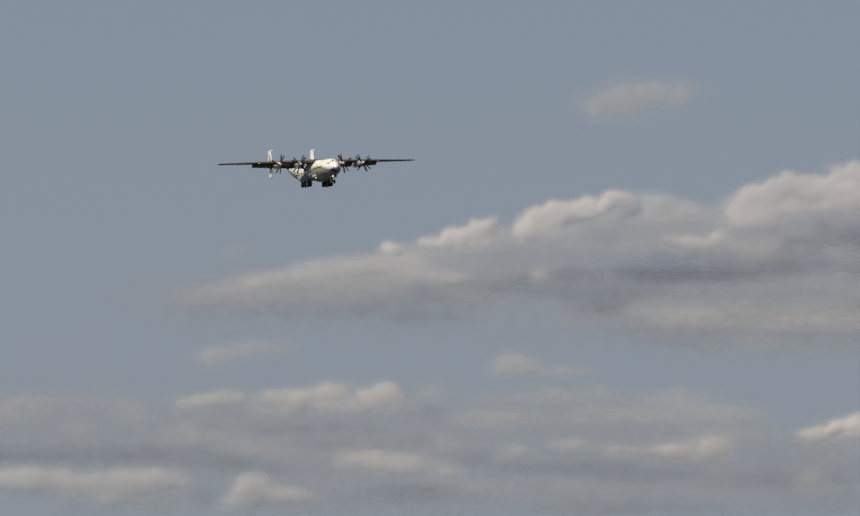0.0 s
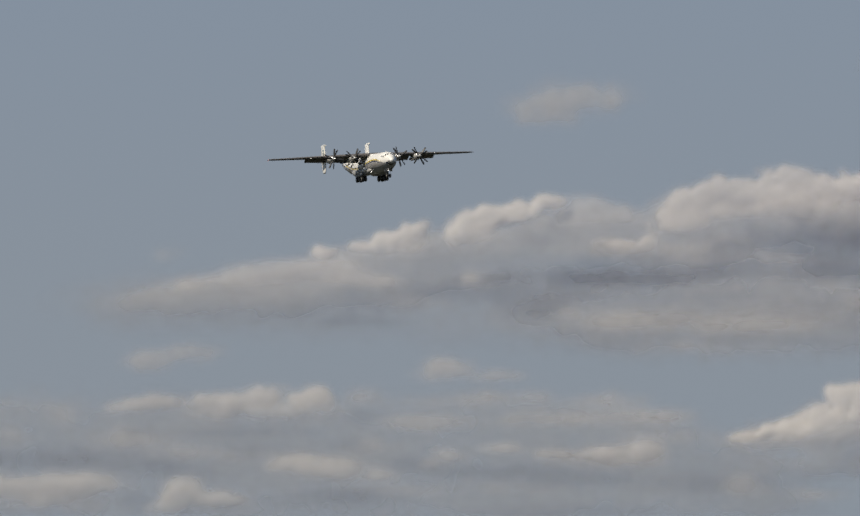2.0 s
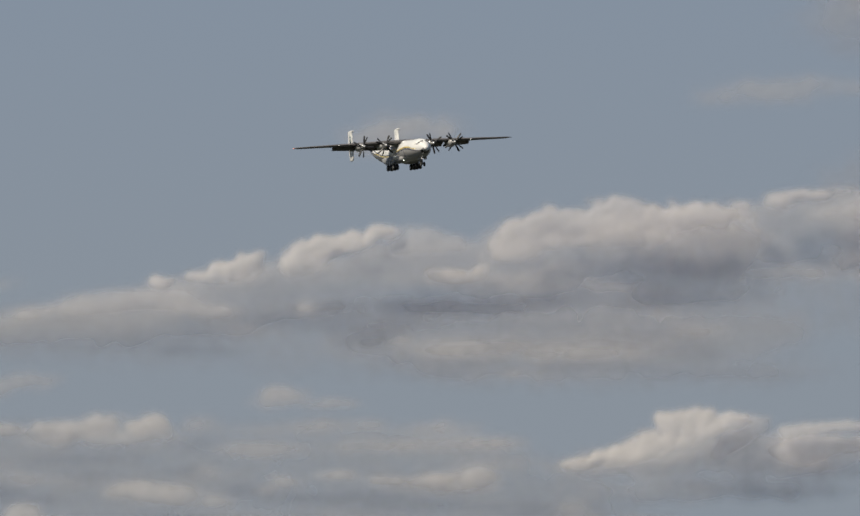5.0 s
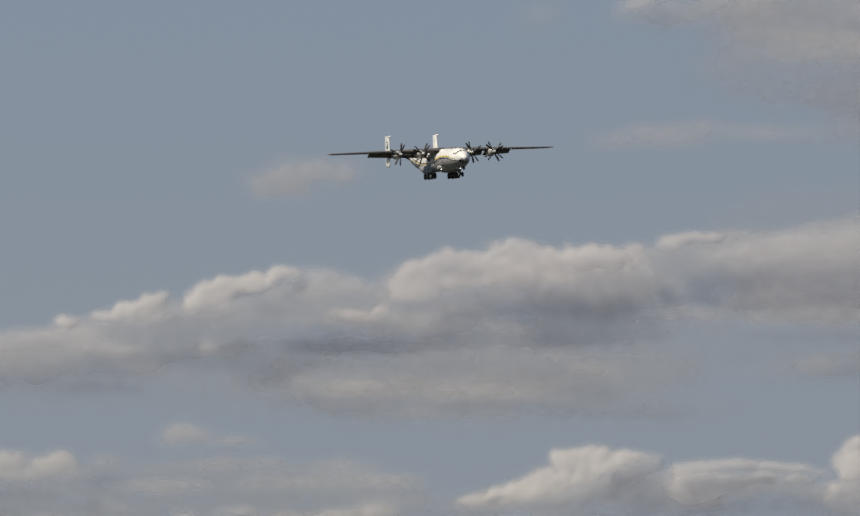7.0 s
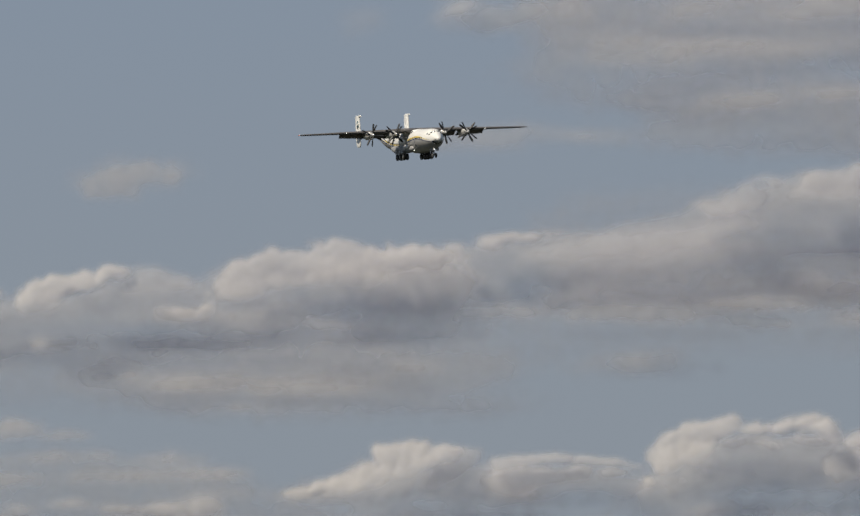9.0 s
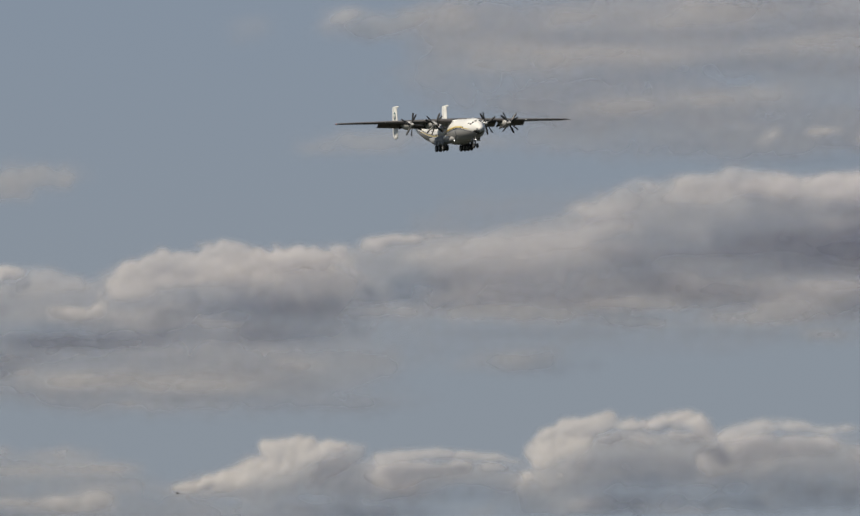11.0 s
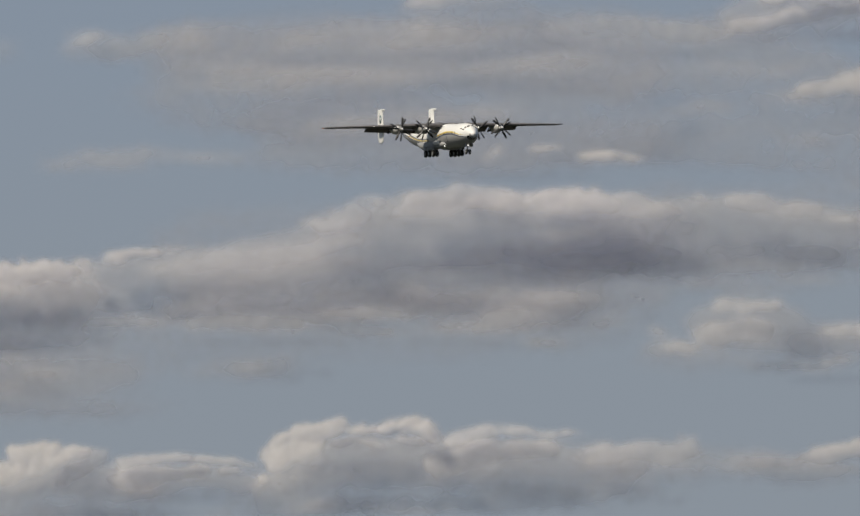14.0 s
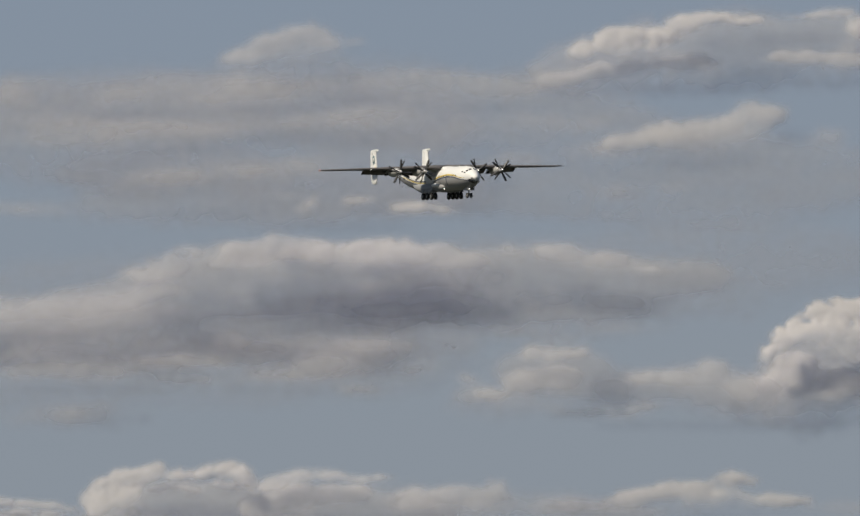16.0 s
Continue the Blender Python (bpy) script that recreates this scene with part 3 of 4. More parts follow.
def vapour_part(whole, kind, lobes, seed, edge=None, cover=None):
    """A part of a cloud from overlapping heaps: (x, height, half width, half height) in metres on the far layer. edge: 0 crisp to 1 wispy."""
    back, soft, most, slope, fine = FORMS[kind]
    edge, cover = edge or soft, cover or most
    lo = np.array(lobes, float)
    step = 0.8 if edge < 0.7 else 1.2
    pad = 6 + 8 * edge
    gx = np.arange((lo[:, 0] - lo[:, 2]).min() - pad, (lo[:, 0] + lo[:, 2]).max() + pad, step)
    gz = np.arange((lo[:, 1] - lo[:, 3]).min() - pad, (lo[:, 1] + lo[:, 3]).max() + pad, step)
    X, Z = np.meshgrid(gx, gz)
    size = float(np.median(lo[:, 3]))
    bend = min(1.0, size / 7)
    wx = X + bend * (9 * (fbm(X, Z * 1.3, 30, seed) - 0.5) + 6 * (fbm(X, Z, 9, seed + 5, 3) - 0.5))
    wz = Z + bend * (6 * (fbm(X * 0.7, Z * 1.3, 26, seed + 9) - 0.5) + 4 * (fbm(X, Z, 8, seed + 13, 3) - 0.5))
    caps = 0.5 * billow(wx, wz * 1.15, 8, seed + 31) + 0.32 * billow(wx, wz, 4, seed + 37) + 0.18 * billow(wx, wz, 2.1, seed + 39)
    caps = caps - caps.mean()
    join = 0.35 * size
    deep, dome = np.zeros_like(X), np.zeros_like(X)
    for cx, cz, rx, rz in lo:
        small = min(rx, rz)
        r2 = ((wx - cx) / rx) ** 2 + ((wz - cz) / rz) ** 2
        deep += np.exp(np.clip((1 - np.sqrt(r2)) * (small + 0.2 * (rx - small)) / join, -40, 40))
        dome += (min(rx, 1.4 * rz) * np.sqrt(np.clip(1 - 0.8 * r2, 0, 1))) ** 5
    deep = join * np.log(deep + 1e-12) + (12.0 - 9.0 * edge) * bend * caps
    # how high in the heap: dense crisp crests, frayed thin feet
    top, foot = lo[:, 1] + lo[:, 3], lo[:, 1] - lo[:, 3]
    near = np.exp(-((X[..., None] - lo[:, 0]) / (lo[:, 2] * 0.9)) ** 2) + 1e-6
    up = (Z - (near * foot).sum(-1) / near.sum(-1)) / ((near * (top - foot)).sum(-1) / near.sum(-1))
    up = np.clip(up + 0.3 * (fbm(X * 0.6, Z, 20, seed + 71, 3) - 0.5), 0, 1)
    even = kind in ("shade_sheet", "veil", "strip")
    lit = np.full_like(up, 0.3) if even else ramp01(up, 0.15, 0.7)
    wide = (1.0 + 5.0 * edge ** 2) * lit + (3.5 + 6.0 * edge) * (1 - lit)
    wide = np.minimum(wide, 0.5 + 1.3 * size)
    fray = 1.5 * (fbm(X * 0.5, Z * 1.3, 16, seed + 21, 4) - 0.5) + 0.9 * (fbm(X * 0.8, Z, 5, seed + 25, 3) - 0.5)
    vis = ramp01(deep + wide * fray, -0.5 * wide, 1.0 * wide)
    streak = ramp01(0.6 * fbm(X * 0.35, Z * 1.4, 26, seed + 51, 5) + 0.4 * fbm(X, Z, 7, seed + 53, 3), 0.36, 0.66)
    vis = vis * (1 - (0.25 + 0.35 * edge) * streak * (1 - 0.7 * lit))
    if kind in ("crest", "lobe"):  # the feet melt into the body
        vis = vis * (0.4 + 0.6 * ramp01(up, 0.0, 0.55))
    # relief: a face that overhangs or lies back, round heaps and lesser caps on it
    rim = 3 + 5 * edge
    high = fine * (0.4 * rim * (1 - (1 - np.clip(deep / rim, 0, 1)) ** 2) + 0.28 * dome ** 0.2 + 7 * (fbm(X * 0.5, Z * 1.3, 24, seed + 61, 3) - 0.5))
    high = blur(high, (0.8 + 2.2 * edge) / step) + slope * (Z - Z.mean())
    high = high + fine * blur(caps, (0.4 + 1.0 * edge) / step) * (3.2 - 3.0 * edge)
    high = high - high[vis > 0.004].min()
    vis = blur(vis, (0.4 + 1.2 * edge) / step)
    keep = vis > 0.004
    keep[0, :] = keep[-1, :] = keep[:, 0] = keep[:, -1] = False
    face = keep[:-1, :-1] | keep[1:, :-1] | keep[:-1, 1:] | keep[1:, 1:]
    for one in islands(face):
        skin(whole, kind, one, X, Z, high, vis * cover, back)


def islands(face):
    """Splits a grid of cells into its separate islands and drops the crumbs."""
    left = {(int(i), int(j)) for i, j in zip(*np.nonzero(face))}
    found, total = [], len(left)
    while left:
        todo = [left.pop()]
        seen = []
        while todo:
            i, j = todo.pop()
            seen.append((i, j))
            for q in ((i + 1, j), (i - 1, j), (i, j + 1), (i, j - 1)):
                if q in left:
                    left.discard(q)
                    todo.append(q)
        if len(seen) > max(40, 0.02 * total):
            one = np.zeros_like(face)
            one[tuple(np.array(seen).T)] = True
            found.append(one)
    return found


def skin(whole, name, face, X, Z, high, vis, back):
    """One closed body of vapour over the given cells, as a part of its cloud."""
    used = np.zeros_like(X, bool)
    for a, b in ((0, 0), (0, 1), (1, 0), (1, 1)):
        used[a:used.shape[0] - 1 + a, b:used.shape[1] - 1 + b] |= face
    index = -np.ones(X.shape, int)
    index[used] = np.arange(used.sum())
    at = whole.location
    k = (at.y + back) / LAYER
    px, pz = X[used] * k - at.x, Z[used] * k + EYE.z - at.z
    front = np.c_[px, back - high[used], pz]
    rear = np.c_[px, back + 3.0 + 0.1 * high[used], pz]
    fi, fj = np.nonzero(face)
    quad = np.c_[index[fi, fj], index[fi, fj + 1], index[fi + 1, fj + 1], index[fi + 1, fj]]
    n = len(front)
    # the rim closes the two skins
    edges = {}
    rim = []
    for a, b in ((0, 1), (1, 2), (2, 3), (3, 0)):
        for p, q in zip(quad[:, a].tolist(), quad[:, b].tolist()):
            if (q, p) in edges:
                del edges[(q, p)]
            else:
                edges[(p, q)] = 1
    rim = [(q, p, p + n, q + n) for p, q in edges]
    faces = np.vstack([quad, quad[:, ::-1] + n] + ([np.array(rim)] if rim else []))
    verts = np.vstack([front, rear])
    me = bpy.data.meshes.new(name)
    me.vertices.add(len(verts))
    me.vertices.foreach_set("co", verts.ravel())
    me.loops.add(faces.size)
    me.loops.foreach_set("vertex_index", faces.ravel())
    me.polygons.add(len(faces))
    me.polygons.foreach_set("loop_start", np.arange(0, faces.size, 4))
    me.polygons.foreach_set("loop_total", np.full(len(faces), 4))
    me.update(calc_edges=True)
    att = me.attributes.new("cover", "FLOAT", "POINT")
    thick = np.minimum(1.08 * vis[used], 0.97)
    att.data.foreach_set("value", np.r_[thick, 0.05 * thick])
    me.materials.append(VAPOUR)
    me.shade_smooth()
    new(name, me).parent = whole


# the sky from left to right, each cloud with its crests, body and shade sheets
cloud("long pale cumulus bank with bright crests and soft grey base", [
    dict(kind="body", seed=2, lobes=[
          (-330, 154, 29, 7.6), (-301, 161, 26.8, 8), (-272, 162, 26.8, 9.8), (-241, 166, 29, 11.6), (-207, 172, 31.2, 13.4), (-174, 176, 31.2, 15.6),
          (-145, 179, 26.8, 13.4), (-111, 183, 29, 17.8), (-80, 187, 29, 17.8), (-49, 187, 29, 17.8), (-297, 152, 31.2, 5.4), (-49, 172, 26.8, 8.9)]),
    dict(kind="veil", seed=13, cover=0.28, lobes=[
          (-330, 154, 44.6, 13.4), (-263, 152, 49, 13.4), (-196, 152, 49, 15.6), (-140, 154, 49, 17.8), (-84, 156, 49, 17.8)]),
    dict(kind="crest", seed=3, lobes=[
          (-267, 174, 7.1, 2.9), (-251, 176, 6.2, 2.7), (-241, 179, 8, 4.5), (-231, 183, 6.7, 4.9), (-236, 176, 12.3, 4), (-212, 182, 9.4, 7.1),
          (-202, 188, 10.7, 6.7), (-189, 190, 11.1, 5.8), (-177, 195, 9.8, 3.8), (-204, 180, 11.1, 4.5)]),
    dict(kind="lobe", seed=4, cover=0.5, lobes=[
          (-160, 193, 10.7, 5.4), (-149, 190, 8.9, 4.9), (-162, 185, 13.4, 5.6)]),
    dict(kind="lobe", seed=5, edge=0.45, cover=0.8, lobes=[
          (-120, 196, 11.1, 6.2), (-108, 201, 8.5, 5.8), (-98, 197, 11.1, 6.2), (-80, 203, 9.8, 6.2), (-88, 196, 12.3, 7.6), (-67, 199, 10.3, 6.2),
          (-53, 201, 10.3, 6.2), (-40, 201, 11.1, 6.7), (-73, 190, 24.5, 7.6), (-118, 188, 16.7, 7.6), (-133, 177, 24.5, 4.9), (-100, 180, 20.1, 3.6)]),
    dict(kind="lobe", seed=6, edge=0.8, cover=0.5, lobes=[
          (-286, 168, 22.3, 4.9), (-263, 169, 11.1, 4), (-324, 161, 13.4, 4.5), (-304, 164, 13.4, 4.9), (-281, 157, 24.5, 4.9), (-252, 162, 20.1, 4),
          (-200, 164, 17.8, 3.1)]),
    dict(kind="shade_sheet", seed=7, cover=0.45, lobes=[
          (-145, 165, 26.8, 3.1), (-169, 166, 13.4, 2.2)]),
    dict(kind="shade_sheet", seed=8, cover=0.3, lobes=[
          (-187, 157, 35.7, 4.5), (-218, 159, 17.8, 3.6), (-259, 147, 24.5, 2.2)]),
    dict(kind="shade_sheet", seed=9, cover=0.24, lobes=[
          (-225, 175, 7.6, 2.2), (-188, 183, 7.1, 3.6), (-183, 179, 8.9, 3.1)]),
    dict(kind="shade_sheet", seed=10, cover=0.3, lobes=[
          (-78, 180, 24.5, 3.6), (-107, 167, 26.8, 3.6), (-62, 167, 31.2, 4.5)]),
    dict(kind="strip", seed=11, lobes=[
          (-176, 151, 20.1, 3.6), (-140, 147, 24.5, 4.5), (-107, 147, 24.5, 3.6), (-73, 149, 22.3, 5.4), (-49, 154, 17.8, 4.5), (-232, 155, 13.4, 2.7)]),
    dict(kind="shade_sheet", seed=12, cover=0.21, lobes=[
          (-147, 142, 33.4, 1.8), (-89, 140, 33.4, 2.5), (-49, 145, 17.8, 2.7)]),
])
cloud("long pale cumulus bank with bright crests and soft grey base", [
    dict(kind="body", seed=21, lobes=[
          (-52, 190, 27, 12.3), (-18, 195, 32, 12.3), (22, 200, 36.9, 12.3), (61, 205, 36.9, 13.5), (98, 212, 32, 17.2), (130, 220, 32, 17.2),
          (162, 220, 34.4, 17.2), (194, 220, 34.4, 17.2), (214, 212, 29.5, 14.8), (51, 185, 44.3, 7.4), (113, 188, 44.3, 7.4), (174, 185, 39.3, 9.8)]),
    dict(kind="veil", seed=35, cover=0.3, lobes=[
          (-84, 170, 59, 17.2), (-10, 173, 59, 17.2), (63, 178, 59, 19.7), (137, 180, 59, 19.7), (199, 185, 49.2, 19.7)]),
    dict(kind="lobe", seed=22, edge=0.5, cover=0.8, lobes=[
          (-62, 200, 11.1, 5.4), (-47, 200, 11.3, 4.4), (-35, 201, 8.9, 3.2), (-28, 206, 3.9, 2.2), (-55, 193, 19.7, 6.4), (-33, 194, 14.8, 5.4),
          (-77, 194, 14.8, 5.9)]),
    dict(kind="lobe", seed=23, edge=0.5, cover=0.85, lobes=[
          (-1, 210, 15.7, 3.2), (13, 212, 5.4, 2), (-13, 206, 7.4, 3)]),
    dict(kind="lobe", seed=24, edge=0.85, cover=0.45, lobes=[
          (39, 207, 22.1, 6.9), (71, 209, 19.7, 7.4), (91, 215, 14.8, 6.1), (22, 201, 22.1, 6.1), (56, 199, 27, 4.9)]),
    dict(kind="crest", seed=25, cover=0.6, edge=0.6, lobes=[
          (109, 233, 5.9, 4.2), (104, 235, 4.9, 2.2)]),
    dict(kind="lobe", seed=26, cover=0.45, lobes=[
          (97, 228, 9.8, 7.4), (91, 221, 14.8, 6.4)]),
    dict(kind="lobe", seed=27, edge=0.6, cover=0.65, lobes=[
          (132, 234, 11.8, 5.9), (152, 237, 13.5, 6.4), (171, 234, 12.3, 5.9), (187, 236, 10.3, 5.4), (206, 234, 13.8, 6.4), (137, 226, 24.6, 5.9),
          (187, 227, 27, 5.9)]),
    dict(kind="shade_sheet", seed=28, cover=0.39, lobes=[
          (137, 188, 27, 4.2), (159, 184, 17.2, 2.5), (120, 192, 14.8, 2.5)]),
    dict(kind="shade_sheet", seed=29, cover=0.42, lobes=[
          (199, 207, 32, 6.4), (228, 207, 29.5, 8.4), (169, 212, 22.1, 3.9)]),
    dict(kind="shade_sheet", seed=30, cover=0.21, lobes=[
          (123, 212, 19.7, 3), (41, 194, 27, 2.2), (-18, 184, 36.9, 2.2), (-82, 181, 39.3, 2.2)]),
    dict(kind="strip", seed=32, lobes=[
          (100, 182, 29.5, 3.2), (51, 177, 36.9, 5.4), (174, 180, 19.7, 4.9), (155, 175, 22.1, 3.2), (194, 190, 17.2, 3.4)]),
    dict(kind="strip", seed=33, lobes=[
          (-133, 176, 39.3, 3.9), (-89, 173, 34.4, 3), (-23, 178, 36.9, 3.9)]),
    dict(kind="shade_sheet", seed=34, cover=0.18, lobes=[
          (63, 169, 49.2, 2.5), (150, 169, 36.9, 2.2)]),
])
cloud("broad pale cloud bank with flat dark blue-grey base", [
    dict(kind="body", seed=41, lobes=[
          (242, 223, 31.6, 11.8), (279, 226, 31.6, 11.8), (313, 223, 31.6, 10.5), (345, 221, 26.3, 7.9), (200, 208, 52.6, 13.1), (253, 208, 47.3, 11.8),
          (134, 195, 52.6, 11.8), (68, 195, 57.9, 15.8), (187, 187, 42.1, 10.5), (305, 208, 39.4, 9.2)]),
    dict(kind="veil", seed=49, cover=0.3, lobes=[
          (47, 208, 52.6, 23.7), (108, 208, 57.9, 26.3), (173, 208, 57.9, 26.3), (239, 213, 57.9, 26.3), (300, 218, 52.6, 23.7), (353, 223, 47.3, 18.4),
          (398, 231, 42.1, 15.8)]),
    dict(kind="lobe", seed=42, edge=0.6, cover=0.62, lobes=[
          (187, 235, 13.1, 5), (205, 234, 14.7, 5.8), (226, 232, 12.6, 6.3), (239, 228, 11.6, 5.3), (200, 226, 36.8, 5.8), (163, 234, 15.8, 5.8)]),
    dict(kind="lobe", seed=43, cover=0.5, lobes=[
          (284, 233, 15.3, 5.3), (305, 230, 14.7, 5), (327, 225, 12.1, 3.4), (300, 225, 23.7, 3.7), (259, 235, 5.3, 3.2)]),
    dict(kind="shade_sheet", seed=44, cover=0.42, lobes=[
          (226, 208, 39.4, 9.5), (253, 221, 15.8, 9.5), (195, 201, 36.8, 4.7), (279, 212, 23.7, 6.8), (311, 210, 26.3, 5.3)]),
    dict(kind="shade_sheet", seed=45, cover=0.42, lobes=[
          (139, 187, 25, 4.5), (121, 191, 15.8, 3.2), (158, 183, 13.1, 2.1)]),
    dict(kind="shade_sheet", seed=46, cover=0.3, lobes=[
          (142, 205, 28.9, 3.2),]),
    dict(kind="strip", seed=47, lobes=[
          (163, 176, 31.6, 3.4), (189, 187, 26.3, 5.3), (68, 180, 47.3, 5.8), (213, 177, 10.5, 2.9), (186, 168, 11.6, 2.9), (31, 184, 23.7, 5.3),
          (100, 174, 26.3, 3.2)]),
    dict(kind="strip", seed=48, cover=0.3, lobes=[
          (263, 196, 15.8, 2.4), (289, 193, 15.8, 2.4), (316, 197, 18.4, 2.1)]),
])
cloud("thin soft grey veil of layered cloud", [
    dict(kind="veil", seed=51, lobes=[
          (-416, 103, 31.2, 15.6), (-380, 100, 35.7, 17.8), (-339, 98, 35.7, 17.8), (-299, 98, 35.7, 17.8), (-259, 98, 35.7, 17.8), (-218, 98, 35.7, 17.8),
          (-178, 98, 35.7, 16.7), (-140, 96, 31.2, 15.6), (-107, 87, 33.4, 13.4), (-375, 78, 44.6, 11.1), (-285, 76, 53.5, 11.1), (-196, 76, 53.5, 11.1),
          (-107, 74, 44.6, 8.9)]),
    dict(kind="lobe", seed=52, edge=0.6, cover=0.7, lobes=[
          (-342, 113, 10.7, 4), (-351, 111, 6.7, 2.7), (-333, 114, 6.7, 2.7)]),
    dict(kind="lobe", seed=53, edge=0.55, cover=0.75, lobes=[
          (-317, 114, 6.2, 4), (-305, 113, 10.3, 4.9), (-290, 116, 10.7, 4.9), (-274, 115, 11.6, 5.8), (-285, 109, 22.3, 3.6), (-312, 108, 11.1, 3.1)]),
    dict(kind="strip", seed=54, lobes=[
          (-253, 116, 8, 4), (-227, 114, 13.4, 2), (-205, 115, 13.8, 2.7), (-183, 116, 11.1, 2.5), (-156, 116, 11.1, 2.2), (-227, 106, 24.5, 2.9),
          (-178, 107, 26.8, 3.1), (-133, 109, 17.8, 3.1)]),
    dict(kind="strip", seed=55, lobes=[
          (-389, 113, 14.3, 1.8), (-375, 108, 8.9, 5.4), (-397, 101, 6.7, 4), (-416, 112, 13.4, 4), (-431, 109, 13.4, 3.6), (-346, 100, 15.6, 4.9),
          (-324, 94, 17.8, 3.1)]),
    dict(kind="shade_sheet", seed=56, cover=0.24, lobes=[
          (-301, 102, 31.2, 2), (-252, 108, 11.1, 3.1), (-348, 94, 13.4, 1.8)]),
    dict(kind="shade_sheet", seed=57, cover=0.36, lobes=[
          (-380, 91, 35.7, 4), (-416, 91, 26.8, 3.6), (-346, 89, 22.3, 3.1)]),
    dict(kind="shade_sheet", seed=67, cover=0.24, lobes=[
          (-324, 85, 20.1, 2), (-263, 77, 20.1, 1.8)]),
    dict(kind="shade_sheet", seed=58, cover=0.3, lobes=[
          (-196, 86, 33.4, 2.5), (-232, 89, 15.6, 2.7), (-162, 83, 26.8, 2.7)]),
    dict(kind="lobe", seed=59, cover=0.45, lobes=[
          (-218, 92, 7.6, 4), (-224, 89, 5.4, 2.7)]),
    dict(kind="lobe", seed=60, edge=0.7, cover=0.62, lobes=[
          (-268, 87, 19, 4.9), (-247, 84, 12.5, 2.9), (-281, 89, 11.1, 3.6), (-263, 83, 20.1, 2.7)]),
    dict(kind="lobe", seed=61, edge=0.6, cover=0.66, lobes=[
          (-174, 93, 12.5, 2.2), (-156, 93, 11.1, 4), (-140, 94, 10.3, 4.9), (-147, 89, 14.7, 2.7), (-196, 95, 8.9, 2.2)]),
    dict(kind="lobe", seed=62, edge=0.65, cover=0.62, lobes=[
          (-393, 79, 13.4, 5.8), (-375, 79, 15.6, 6.2), (-359, 81, 10.3, 3.6), (-380, 71, 26.8, 3.6), (-418, 80, 20.1, 5.8)]),
    dict(kind="lobe", seed=63, edge=0.65, cover=0.6, lobes=[
          (-326, 77, 9.8, 6.7), (-330, 69, 8.9, 4.9), (-313, 73, 12.5, 4.5)]),
    dict(kind="shade_sheet", seed=64, cover=0.24, lobes=[
          (-272, 74, 33.4, 2.7), (-344, 73, 6.7, 4.5), (-118, 81, 24.5, 4.5), (-174, 70, 44.6, 2.2)]),
    dict(kind="strip", seed=66, cover=0.4, lobes=[
          (-303, 93, 20.1, 3.6), (-129, 100, 20.1, 3.6), (-254, 96, 17.8, 3.1)]),
    dict(kind="strip", seed=65, lobes=[
          (-98, 80, 11.1, 4.9), (-67, 77, 13.4, 2.9), (-241, 78, 26.8, 2.2), (-196, 79, 26.8, 1.8)]),
])
cloud("small faint grey cloud puff", [
    dict(kind="strip", seed=71, edge=0.7, cover=0.62, lobes=[
          (-177, 235, 14.7, 7.1), (-167, 239, 14.7, 5.8), (-152, 238, 8.9, 5.4), (-183, 232, 8.9, 4)]),
])
cloud("small faint grey cloud puff", [
    dict(kind="strip", seed=72, edge=0.65, cover=0.75, lobes=[
          (-340, 131, 12.5, 4.9), (-330, 133, 11.1, 3.6), (-320, 134, 5.8, 2.2)]),
])
cloud("small faint grey cloud puff", [
    dict(kind="strip", seed=73, edge=0.7, cover=0.65, lobes=[
          (-218, 128, 11.6, 4.5), (-225, 125, 7.6, 2.7), (-200, 125, 15.6, 2.2)]),
])
cloud("thin scrap of pale cloud", [
    dict(kind="strip", seed=74, cover=0.3, lobes=[
          (-334, 174, 5.8, 2.5), (-328, 176, 3.6, 1.3)]),
])
cloud("bright cream-white cumulus heap with blue-grey base", [
    dict(kind="body", seed=81, cover=0.55, lobes=[
          (-84, 99, 24.7, 6.4), (-55, 104, 22.2, 11.3), (-30, 104, 19.7, 10.8), (-13, 99, 19.7, 7.4), (-60, 89, 37, 5.9), (-23, 89, 37, 4.9)]),
    dict(kind="crest", seed=82, lobes=[
          (-93, 99, 9.9, 3), (-81, 102, 10.4, 4.9), (-67, 108, 8.4, 5.9), (-58, 115, 7.4, 5.4), (-47, 118, 9.4, 4.4), (-34, 118, 9.4, 4.2),
          (-52, 107, 14.3, 8.4), (-65, 101, 14.8, 5.4), (-40, 113, 9.9, 4.4)]),
    dict(kind="lobe", seed=83, edge=0.5, cover=0.5, lobes=[
          (-23, 115, 5.9, 4.2), (-28, 109, 9.9, 5.4), (-36, 102, 9.9, 5.4)]),
    dict(kind="shade_sheet", seed=85, cover=0.21, lobes=[
          (-26, 106, 6.4, 5.9),]),
    dict(kind="shade_sheet", seed=84, cover=0.24, lobes=[
          (-23, 98, 10.8, 5.4), (-42, 91, 24.7, 3.2), (-8, 89, 24.7, 3)]),
])
